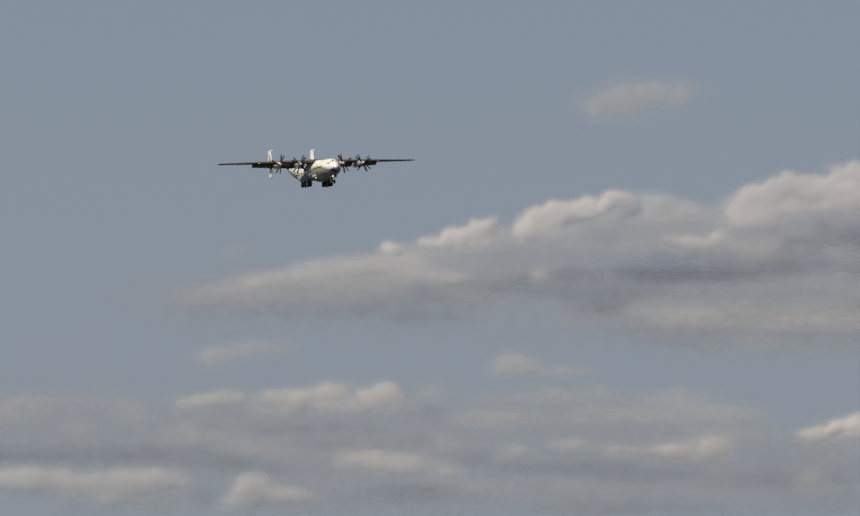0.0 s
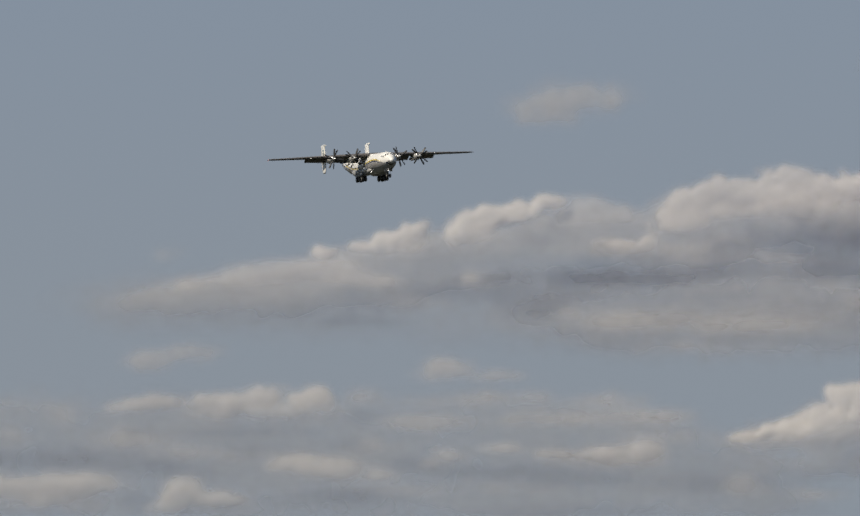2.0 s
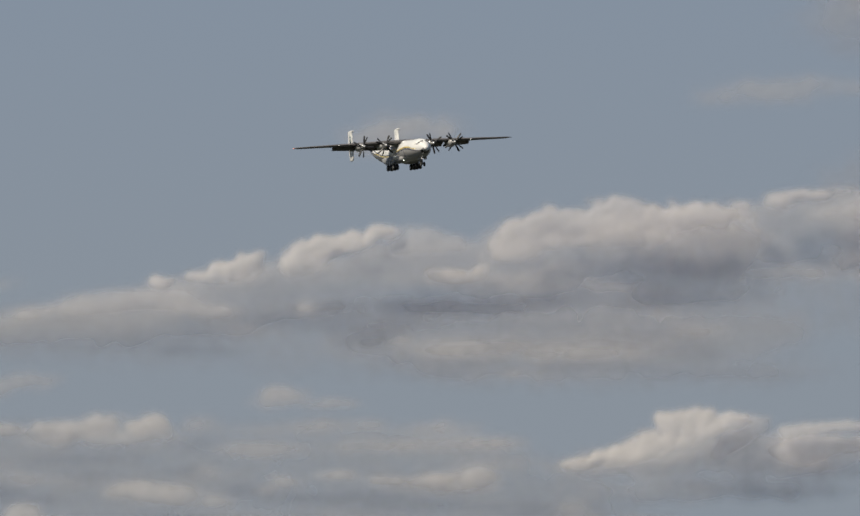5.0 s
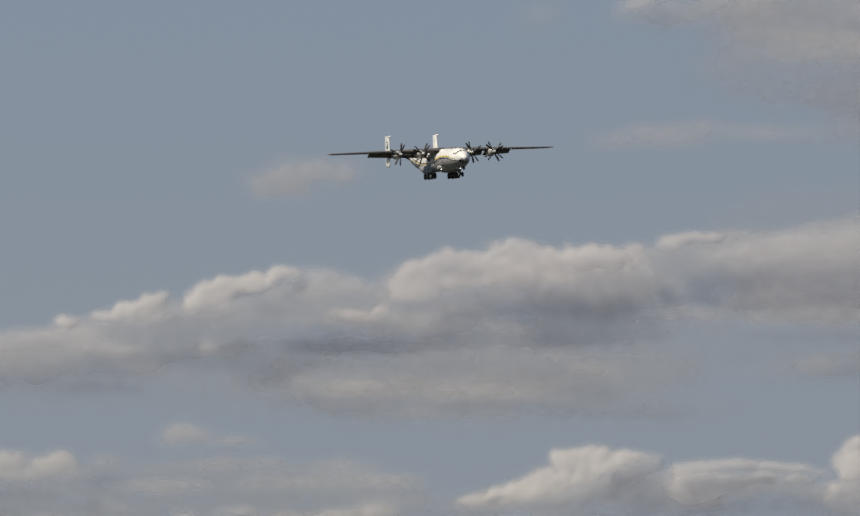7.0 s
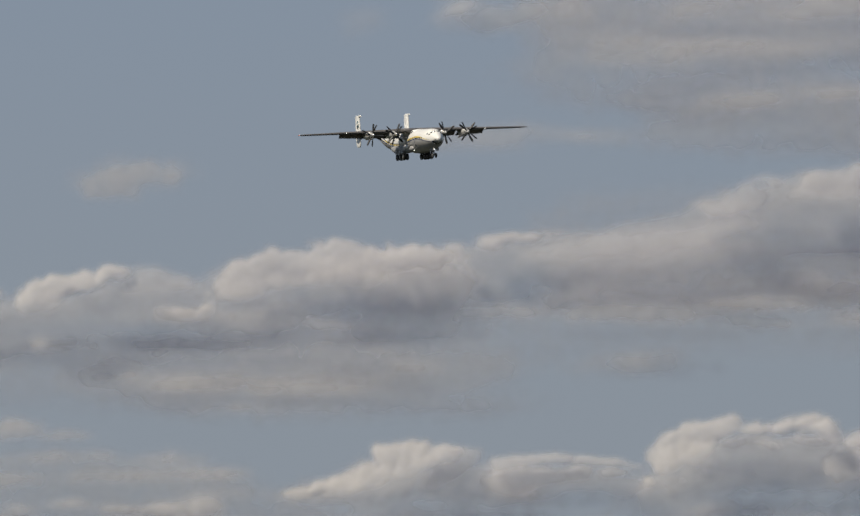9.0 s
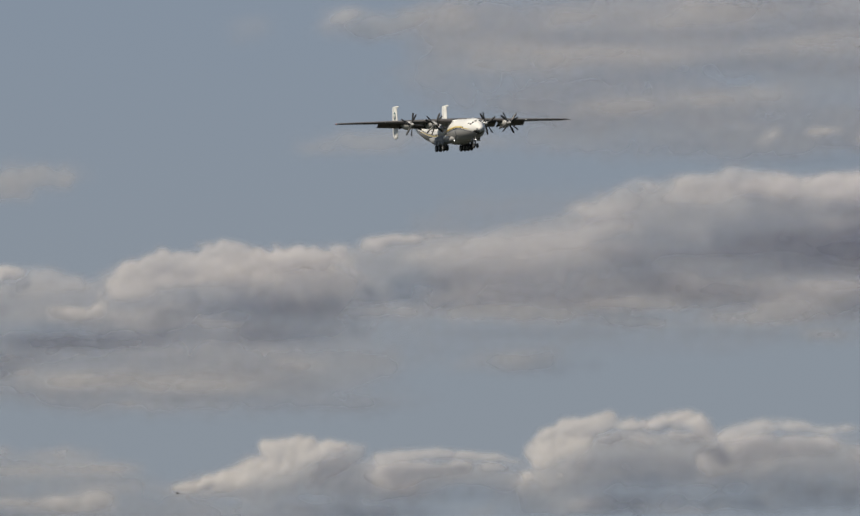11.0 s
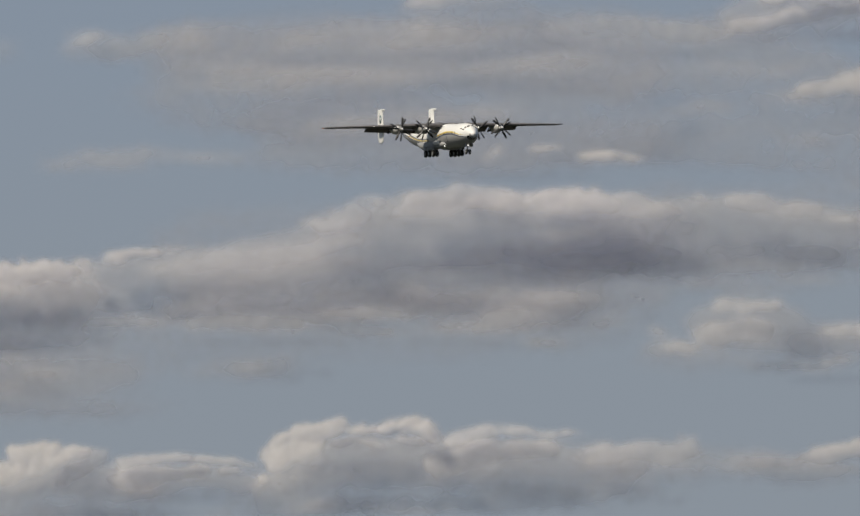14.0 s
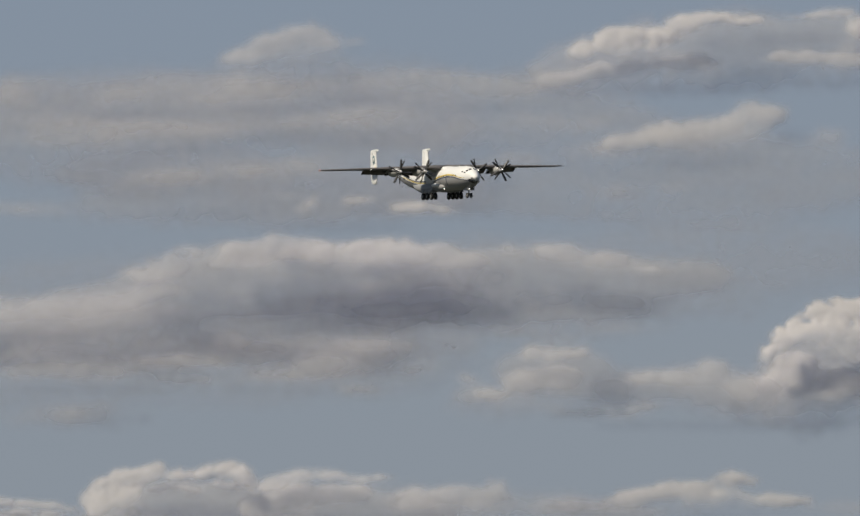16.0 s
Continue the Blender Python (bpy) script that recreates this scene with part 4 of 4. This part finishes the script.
cloud("bright cream-white cumulus heap with blue-grey base", [
    dict(kind="body", seed=86, cover=0.5, lobes=[
          (0, 105, 17.3, 9.9), (24, 105, 22.2, 7.4), (44, 102, 14.8, 5.9), (2, 96, 19.7, 3.7)]),
    dict(kind="crest", seed=87, cover=0.65, edge=0.4, lobes=[
          (-9, 112, 6.4, 4.4), (2, 114, 9.9, 3.5), (14, 114, 8.9, 2.7)]),
    dict(kind="crest", seed=88, cover=0.65, edge=0.4, lobes=[
          (27, 114, 9.9, 2), (38, 113, 8.4, 2.2), (48, 111, 3.9, 1.5)]),
    dict(kind="lobe", seed=89, edge=0.5, cover=0.6, lobes=[
          (-3, 104, 14.8, 8.4), (19, 107, 16.3, 4.9), (39, 108, 8.9, 3.2)]),
    dict(kind="shade_sheet", seed=90, cover=0.27, lobes=[
          (27, 97, 29.6, 3.2), (51, 97, 9.9, 3.9)]),
])
cloud("bright cream-white cumulus heap with blue-grey base", [
    dict(kind="body", seed=91, cover=0.6, lobes=[
          (61, 102, 12.3, 8.9), (76, 109, 19.7, 14.8), (101, 112, 24.7, 14.8), (125, 112, 19.7, 13.8), (157, 112, 24.7, 12.3), (187, 112, 24.7, 9.9),
          (214, 112, 24.7, 8.9), (76, 92, 37, 5.4), (138, 93, 49.3, 5.4), (199, 97, 49.3, 5.9)]),
    dict(kind="crest", seed=92, lobes=[
          (55, 102, 5.4, 4.9), (62, 112, 6.4, 6.4), (67, 120, 7.4, 6.4), (76, 125, 8.4, 5.9), (88, 128, 8.4, 5.2), (102, 127, 8.4, 3.5),
          (66, 106, 10.8, 7.4), (76, 114, 10.8, 6.4)]),
    dict(kind="crest", seed=93, lobes=[
          (113, 128, 6.4, 3.2), (123, 130, 7.9, 5.2), (132, 128, 5.9, 5.9), (135, 122, 3.5, 3)]),
    dict(kind="lobe", seed=94, edge=0.5, cover=0.6, lobes=[
          (110, 119, 4.9, 3.5), (83, 108, 8.4, 3.5), (96, 122, 12.3, 2.5), (125, 122, 9.9, 3.5)]),
    dict(kind="shade_sheet", seed=95, cover=0.36, lobes=[
          (101, 109, 18.7, 6.4), (120, 109, 12.3, 8.4), (91, 102, 19.7, 3.9)]),
    dict(kind="crest", seed=96, edge=0.45, cover=0.6, lobes=[
          (145, 122, 9.9, 3.9), (160, 126, 10.8, 4.2), (175, 127, 9.9, 3.5), (187, 125, 9.9, 2.7), (198, 126, 5.4, 1.7)]),
    dict(kind="lobe", seed=97, edge=0.5, cover=0.6, lobes=[
          (143, 112, 11.3, 8.4), (162, 118, 19.7, 5.9), (182, 118, 19.7, 5.4), (138, 104, 8.4, 4.4), (155, 109, 19.7, 4.9)]),
    dict(kind="shade_sheet", seed=98, cover=0.3, lobes=[
          (175, 101, 41.9, 3.2), (214, 101, 29.6, 3.5), (106, 96, 29.6, 2.7)]),
    dict(kind="strip", seed=99, cover=0.4, lobes=[
          (96, 92, 24.7, 2.7), (34, 89, 12.3, 2.2), (125, 90, 14.8, 2)]),
])
cloud("low row of soft pale cloud heaps", [
    dict(kind="body", seed=101, cover=0.45, lobes=[
          (218, 113, 20.4, 9.2), (248, 113, 23, 9.2), (281, 110, 28.1, 6.6), (310, 108, 28.1, 6.1)]),
    dict(kind="lobe", seed=102, edge=0.6, cover=0.5, lobes=[
          (216, 114, 15.3, 8.2), (235, 117, 14.3, 5.6), (255, 119, 7.7, 5.6), (246, 110, 17.9, 5.6)]),
    dict(kind="strip", seed=103, lobes=[
          (287, 113, 15.3, 3.8), (304, 112, 15.3, 3.3)]),
])
cloud("low row of soft pale cloud heaps", [
    dict(kind="lobe", seed=105, edge=0.5, cover=0.75, lobes=[
          (370, 125, 11.1, 4.2), (351, 121, 12.7, 4.2), (330, 118, 12.7, 4.8), (320, 114, 10.6, 4.2), (357, 115, 23.8, 5.8), (386, 113, 18.5, 4.8)]),
    dict(kind="shade_sheet", seed=106, cover=0.21, lobes=[
          (359, 106, 34.3, 3.2), (296, 112, 21.1, 3.7)]),
    dict(kind="strip", seed=107, cover=0.35, lobes=[
          (290, 116, 10.6, 3.2), (423, 111, 23.8, 4.2)]),
])
cloud("thin soft grey veil of layered cloud", [
    dict(kind="veil", seed=111, lobes=[
          (-156, 151, 44.3, 14.8), (-111, 151, 44.3, 14.8), (-67, 153, 39.4, 14.8), (-28, 153, 29.5, 12.3), (-97, 139, 59.1, 8.4), (-33, 139, 39.4, 5.9),
          (51, 156, 29.5, 5.9)]),
    dict(kind="shade_sheet", seed=112, cover=0.42, lobes=[
          (-143, 164, 36.9, 3), (-111, 167, 14.8, 2)]),
    dict(kind="strip", seed=113, lobes=[
          (-141, 148, 32, 4.4), (-97, 145, 27.1, 4.4), (-89, 137, 12.3, 2), (-121, 137, 19.7, 2.2)]),
    dict(kind="strip", seed=114, cover=0.35, lobes=[
          (-53, 163, 4.4, 1.5), (-62, 161, 7.4, 2)]),
    dict(kind="shade_sheet", seed=115, cover=0.18, lobes=[
          (-134, 157, 44.3, 2.2), (-65, 151, 27.1, 4.4), (-42, 137, 32, 2.7), (-146, 137, 29.5, 2.2)]),
])
cloud("small faint grey cloud puff", [
    dict(kind="strip", seed=117, cover=0.35, lobes=[
          (49, 157, 6.4, 3.4), (52, 159, 3.4, 2)]),
])
cloud("low row of soft pale cloud heaps", [
    dict(kind="strip", seed=118, cover=0.4, lobes=[
          (-156, 114, 19.7, 2.2), (-139, 115, 7.4, 1.7), (-151, 108, 29.6, 3.2)]),
    dict(kind="strip", seed=119, cover=0.5, lobes=[
          (-151, 92, 19.7, 3.5), (-166, 91, 14.8, 2.5), (-136, 91, 9.9, 2)]),
])
cloud("thin soft grey veil of layered cloud", [
    dict(kind="veil", seed=121, lobes=[
          (39, 303, 39.2, 14.7), (81, 303, 41.7, 17.2), (125, 300, 41.7, 19.6), (169, 298, 41.7, 19.6), (208, 293, 39.2, 19.6), (76, 276, 46.6, 14.7),
          (125, 268, 46.6, 14.7), (174, 268, 41.7, 14.7), (213, 264, 34.3, 14.7), (31, 281, 34.3, 12.3), (88, 254, 44.2, 7.4), (149, 251, 49.1, 7.4)]),
    dict(kind="lobe", seed=122, edge=0.8, cover=0.5, lobes=[
          (-28, 307, 8.8, 5.9), (-23, 311, 7.4, 4.4)]),
    dict(kind="strip", seed=123, cover=0.5, lobes=[
          (-10, 307, 19.6, 6.4), (9, 309, 17.2, 5.9), (-18, 302, 14.7, 3.4)]),
    dict(kind="strip", seed=124, cover=0.25, lobes=[
          (-66, 305, 9.8, 5.9), (-72, 300, 7.4, 2.9)]),
    dict(kind="strip", seed=125, lobes=[
          (137, 311, 22.1, 5.4), (120, 307, 17.2, 3.9), (159, 313, 14.7, 3.4)]),
    dict(kind="strip", seed=126, cover=0.4, lobes=[
          (88, 293, 36.8, 4.4), (51, 288, 27, 5.4), (120, 292, 22.1, 3.4), (44, 294, 14.7, 3.4)]),
    dict(kind="strip", seed=127, lobes=[
          (199, 300, 22.1, 4.4), (174, 298, 19.6, 2.9)]),
    dict(kind="strip", seed=128, cover=0.45, lobes=[
          (162, 275, 16.2, 4.4), (100, 270, 27, 4.4), (135, 272, 22.1, 3.4)]),
    dict(kind="strip", seed=129, cover=0.42, lobes=[
          (-20, 253, 22.1, 5.9), (2, 256, 17.2, 4.4), (-37, 251, 12.3, 3.4)]),
    dict(kind="shade_sheet", seed=130, cover=0.18, lobes=[
          (181, 307, 27, 3.2), (157, 288, 29.4, 2.5), (100, 283, 36.8, 2.5), (186, 286, 34.3, 2.5)]),
    dict(kind="shade_sheet", seed=131, cover=0.18, lobes=[
          (112, 251, 34.3, 2.5), (174, 246, 39.2, 2.7)]),
])
cloud("small bright white scrap of cloud", [
    dict(kind="crest", seed=133, edge=0.6, cover=0.6, lobes=[
          (164, 256, 3.7, 3.4), (162, 253, 4.9, 2), (166, 259, 2.9, 2)]),
])
cloud("small bright white scrap of cloud", [
    dict(kind="crest", seed=134, edge=0.55, cover=0.75, lobes=[
          (188, 259, 6.4, 2), (184, 258, 3.4, 1.5)]),
])
cloud("small bright white scrap of cloud", [
    dict(kind="crest", seed=135, edge=0.55, cover=0.85, lobes=[
          (209, 255, 6.1, 2.5), (218, 256, 7.6, 2.8), (228, 254, 6.6, 2), (217, 253, 11.7, 1.5)]),
])
cloud("small bright white scrap of cloud", [
    dict(kind="crest", seed=136, edge=0.75, cover=0.45, lobes=[
          (152, 261, 5.9, 1.2), (147, 262, 2.5, 1)]),
])
cloud("thin soft grey veil of layered cloud", [
    dict(kind="veil", seed=141, lobes=[
          (31, 304, 39.3, 13.1), (73, 302, 44.5, 15.7), (121, 304, 44.5, 18.3), (168, 307, 44.5, 21), (215, 302, 44.5, 21), (262, 299, 44.5, 21),
          (310, 286, 44.5, 18.3), (357, 275, 44.5, 15.7), (405, 267, 41.9, 15.7), (94, 270, 57.6, 13.1), (173, 259, 57.6, 10.5), (265, 262, 57.6, 13.1),
          (344, 251, 52.4, 10.5)]),
    dict(kind="lobe", seed=142, edge=0.7, cover=0.68, lobes=[
          (147, 332, 13.1, 7.9), (160, 337, 12, 6.3), (171, 333, 7.3, 6.3), (135, 325, 12, 5.8), (157, 327, 18.3, 5.8), (184, 334, 6.3, 2.1)]),
    dict(kind="strip", seed=143, lobes=[
          (131, 314, 18.3, 5.2), (157, 313, 15.7, 4.5), (79, 308, 21, 5.2), (102, 311, 15.7, 4.7), (215, 315, 31.4, 6.3), (249, 312, 28.8, 6.3),
          (184, 317, 18.3, 3.7)]),
    dict(kind="shade_sheet", seed=144, cover=0.21, lobes=[
          (192, 306, 21, 2.4), (147, 302, 36.7, 2.4), (239, 302, 34.1, 2.4), (81, 299, 34.1, 2.4)]),
    dict(kind="strip", seed=145, cover=0.35, lobes=[
          (42, 295, 31.4, 4.7), (94, 291, 36.7, 5.2), (173, 295, 39.3, 4.7), (278, 294, 26.2, 6.3)]),
    dict(kind="strip", seed=146, cover=0.35, lobes=[
          (99, 270, 21, 4.7), (76, 264, 18.3, 3.4), (128, 275, 15.7, 3.7), (31, 254, 18.3, 3.7)]),
    dict(kind="strip", seed=147, cover=0.4, lobes=[
          (264, 278, 16.2, 3.4), (252, 275, 10.5, 2.6)]),
    dict(kind="strip", seed=148, cover=0.4, lobes=[
          (312, 262, 10.5, 4.5), (335, 264, 11.5, 2.6)]),
    dict(kind="strip", seed=149, cover=0.5, lobes=[
          (21, 312, 9.4, 6.3),]),
])
cloud("long pale cumulus bank with bright crests and soft grey base", [
    dict(kind="body", seed=151, cover=0.5, lobes=[
          (286, 318, 18.3, 11.5), (310, 326, 23.5, 13.1), (339, 329, 26.2, 14.6), (368, 333, 26.2, 15.7), (397, 331, 26.2, 14.6), (423, 330, 23.5, 15.7),
          (304, 314, 31.4, 6.3), (357, 317, 36.6, 6.3)]),
    dict(kind="crest", seed=152, edge=0.4, cover=0.85, lobes=[
          (294, 327, 7.3, 5.2), (304, 333, 8.9, 5.8), (316, 337, 10.5, 4.4), (332, 336, 9.4, 4.2), (345, 342, 9.4, 4.7), (358, 345, 10.5, 3.9),
          (372, 342, 10.5, 3.4), (379, 344, 5.8, 1.8), (331, 329, 13.1, 4.2), (312, 327, 13.1, 4.7)]),
    dict(kind="crest", seed=153, edge=0.5, cover=0.75, lobes=[
          (405, 346, 11.5, 2.4), (418, 348, 7.3, 2.4), (426, 340, 6.3, 7.8), (422, 330, 7.8, 5.8)]),
    dict(kind="lobe", seed=154, edge=0.6, cover=0.6, lobes=[
          (283, 314, 13.1, 6.3), (310, 319, 20.9, 5.8), (341, 322, 20.9, 5.2), (396, 325, 18.3, 4.7), (420, 323, 15.7, 5.2)]),
    dict(kind="shade_sheet", seed=155, cover=0.3, lobes=[
          (382, 335, 14.6, 3.7), (362, 333, 8.9, 2.6), (402, 336, 13.1, 3.1)]),
    dict(kind="shade_sheet", seed=156, cover=0.27, lobes=[
          (344, 311, 49.7, 2.6), (410, 314, 23.5, 2.4)]),
])
cloud("low row of soft pale cloud heaps", [
    dict(kind="lobe", seed=158, edge=0.65, cover=0.72, lobes=[
          (379, 298, 13.6, 7.3), (365, 295, 11.5, 5.8), (351, 291, 13.1, 5.8), (335, 288, 14.7, 5.8), (315, 284, 14.7, 4.7), (347, 285, 31.4, 6.3),
          (368, 288, 21, 7.9)]),
    dict(kind="strip", seed=159, lobes=[
          (415, 288, 9.4, 4.7), (302, 282, 13.1, 3.7)]),
    dict(kind="shade_sheet", seed=160, cover=0.21, lobes=[
          (355, 276, 36.7, 2.6), (392, 288, 9.4, 4.7)]),
])
cloud("bright cream-white cumulus heap with blue-grey base", [
    dict(kind="body", seed=161, cover=0.5, lobes=[
          (279, 180, 18.4, 9.5), (274, 175, 21.1, 11.6), (293, 174, 18.4, 13.2), (324, 168, 23.7, 9), (353, 169, 23.7, 10.5), (377, 164, 18.4, 11.6),
          (253, 164, 18.4, 5.8), (279, 158, 29, 3.7)]),
    dict(kind="crest", seed=162, edge=0.6, cover=0.45, lobes=[
          (271, 185, 7.9, 4), (282, 184, 7.9, 4.7), (293, 185, 7.4, 4.5), (279, 179, 13.2, 4.2)]),
    dict(kind="lobe", seed=163, edge=0.65, cover=0.5, lobes=[
          (269, 173, 13.2, 6.8), (287, 172, 11.6, 9), (249, 165, 11.6, 4.5), (263, 161, 15.8, 3.4), (240, 174, 4.2, 1.8)]),
    dict(kind="shade_sheet", seed=164, cover=0.48, lobes=[
          (308, 168, 13.2, 6.3), (314, 163, 15.8, 3.2)]),
    dict(kind="strip", seed=165, cover=0.55, lobes=[
          (306, 157, 23.7, 2.4), (327, 160, 10.5, 1.8)]),
    dict(kind="lobe", seed=166, edge=0.7, cover=0.5, lobes=[
          (323, 172, 8.4, 4.5), (339, 173, 12.1, 4.5), (359, 178, 9, 5.8), (353, 169, 20, 6.3), (371, 165, 14.8, 9)]),
    dict(kind="shade_sheet", seed=167, cover=0.18, lobes=[
          (359, 151, 42.1, 2.6), (327, 151, 26.3, 2.1)]),
])
cloud("bright cream-white cumulus heap with blue-grey base", [
    dict(kind="body", seed=171, cover=0.6, lobes=[
          (398, 173, 21.1, 18.4), (419, 176, 21.1, 23.7), (406, 160, 29, 10.5)]),
    dict(kind="crest", seed=172, edge=0.3, cover=1.0, lobes=[
          (409, 205, 6.8, 5.3), (420, 206, 9, 5.8), (430, 205, 10.5, 6.8), (401, 197, 7.9, 5.3), (392, 190, 7.4, 6.3), (385, 184, 4.7, 4.7),
          (414, 193, 15.8, 9.5), (427, 189, 13.2, 11.6)]),
    dict(kind="lobe", seed=173, edge=0.45, cover=0.75, lobes=[
          (396, 176, 14.2, 11.1), (385, 171, 6.3, 6.3), (422, 171, 15.8, 7.9), (403, 163, 21.1, 6.3)]),
    dict(kind="shade_sheet", seed=174, cover=0.21, lobes=[
          (398, 152, 31.6, 3.4),]),
])
cloud("thin scrap of pale cloud", [
    dict(kind="strip", seed=178, cover=0.3, lobes=[
          (184, 169, 5.9, 2),]),
])


# ---- motion ----
# seconds, place, heading, nose up, left wing up
FLIGHT = [
    (0.0, -231.7, 3088.1, 163.7, 19.74, 0.34, 2.16), (0.5, -220.3, 3059.8, 162.4, 19.44, 0.46, 2.35),
    (1.0, -208.5, 3031.9, 161.6, 19.15, 0.57, 2.61), (1.5, -196.9, 3003.7, 161.4, 18.89, 0.66, 2.84),
    (2.0, -185.6, 2974.3, 160.7, 18.71, 0.72, 3.05), (2.5, -173.6, 2942.7, 160.4, 18.65, 0.74, 3.33),
    (3.0, -162.3, 2911.1, 160.0, 18.65, 0.73, 3.58), (3.5, -150.7, 2882.0, 160.3, 18.66, 0.71, 3.82),
    (4.0, -139.1, 2854.6, 160.6, 18.65, 0.67, 4.01), (6.5, -83.2, 2725.3, 162.7, 17.78, -0.89, 2.96),
    (7.0, -72.6, 2714.5, 163.1, 17.57, -1.11, 2.8), (7.5, -61.5, 2704.5, 163.5, 17.39, -1.29, 2.68),
    (8.0, -51.0, 2693.4, 163.5, 17.27, -1.4, 2.69), (8.5, -40.4, 2678.4, 162.7, 17.2, -1.43, 2.87),
    (9.0, -29.4, 2662.2, 161.6, 17.17, -1.4, 3.12), (11.5, 23.4, 2580.7, 155.2, 17.22, -0.67, 2.09),
    (12.0, 34.1, 2565.8, 153.6, 17.11, -0.74, 2.27), (12.5, 44.6, 2549.8, 152.2, 17.02, -0.84, 2.36),
    (13.0, 55.0, 2532.2, 150.6, 17.0, -0.94, 2.2), (13.5, 65.3, 2515.3, 149.1, 17.04, -1.06, 1.98),
    (14.0, 75.9, 2501.7, 147.8, 17.11, -1.17, 1.78), (14.5, 86.3, 2488.6, 146.7, 17.24, -1.29, 1.66),
    (15.0, 96.7, 2474.5, 145.6, 17.47, -1.44, 1.67), (15.5, 107.1, 2458.6, 144.2, 17.76, -1.62, 1.79),
    (16.0, 117.6, 2441.1, 143.1, 18.06, -1.81, 1.97),
]
# the cloud layer draws off: seconds, metres
DRIFT = [(0, 0.0), (1, 0.0), (2, 0.0), (3, 8.7), (4, 28.7), (5, 59.1), (6, 98.6), (7.5, 172.8), (9, 261.8), (10.5, 361.4), (12, 466.8), (13.5, 572.2), (15, 670.4), (16, 728.0)]
# seconds, degrees to the right, degrees up
BIRD_WAY = [(0.0, -2.023, 0.153), (8.0, -1.526, 0.385), (11.6, -1.303, 1.385), (12.0, -1.300, 1.423), (12.5, -1.247, 1.469), (13.0, -1.156, 1.490), (13.3, -1.096, 1.499), (13.6, -1.016, 1.499), (16.0, -0.455, 1.449)]


def attitude(x, y, z, head, up, bank):
    ps, th, ph = radians(head), radians(up), radians(bank)
    f, l, u = Vector((math.sin(ps), -math.cos(ps), 0)), Vector((math.cos(ps), math.sin(ps), 0)), Vector((0, 0, 1))
    f, u = math.cos(th) * f + math.sin(th) * u, math.cos(th) * u - math.sin(th) * f
    l, u = math.cos(ph) * l + math.sin(ph) * u, math.cos(ph) * u - math.sin(ph) * l
    m = Matrix((f, l, u)).transposed().to_4x4()
    m.translation = (x, y, z)
    return m


def motions():
    walk(AIRCRAFT, [(t, attitude(*r)) for t, *r in FLIGHT])
    for prop, x, y, z, front, k in PROPS:
        spin = 57.0 if front else -57.0
        walk(prop, [(i / FPS, pose(x, y, z, (11 + 17 * k + 22 * front) + spin * i)) for i in range(0, 16 * FPS + 1)])
    for ob in CLOUDS:
        at = ob.location.copy()
        walk(ob, [(t, pose(at.x, at.y + d, at.z)) for t, d in DRIFT])
    rows = []
    for t, az, el in BIRD_WAY:
        a, e = radians(az), radians(el)
        p = EYE + 900 * Vector((math.sin(a) * math.cos(e), math.cos(a) * math.cos(e), math.sin(e)))
        rows.append((t, pose(p.x, p.y, p.z, 8, 0, 165)))
    walk(BIRD, rows)
    for wing, s in BIRD_WINGS:
        walk(wing, [(i * 0.05, pose(0, 0, 0, s * (12 + 38 * math.sin(i * 1.9)))) for i in range(321)])


motions()
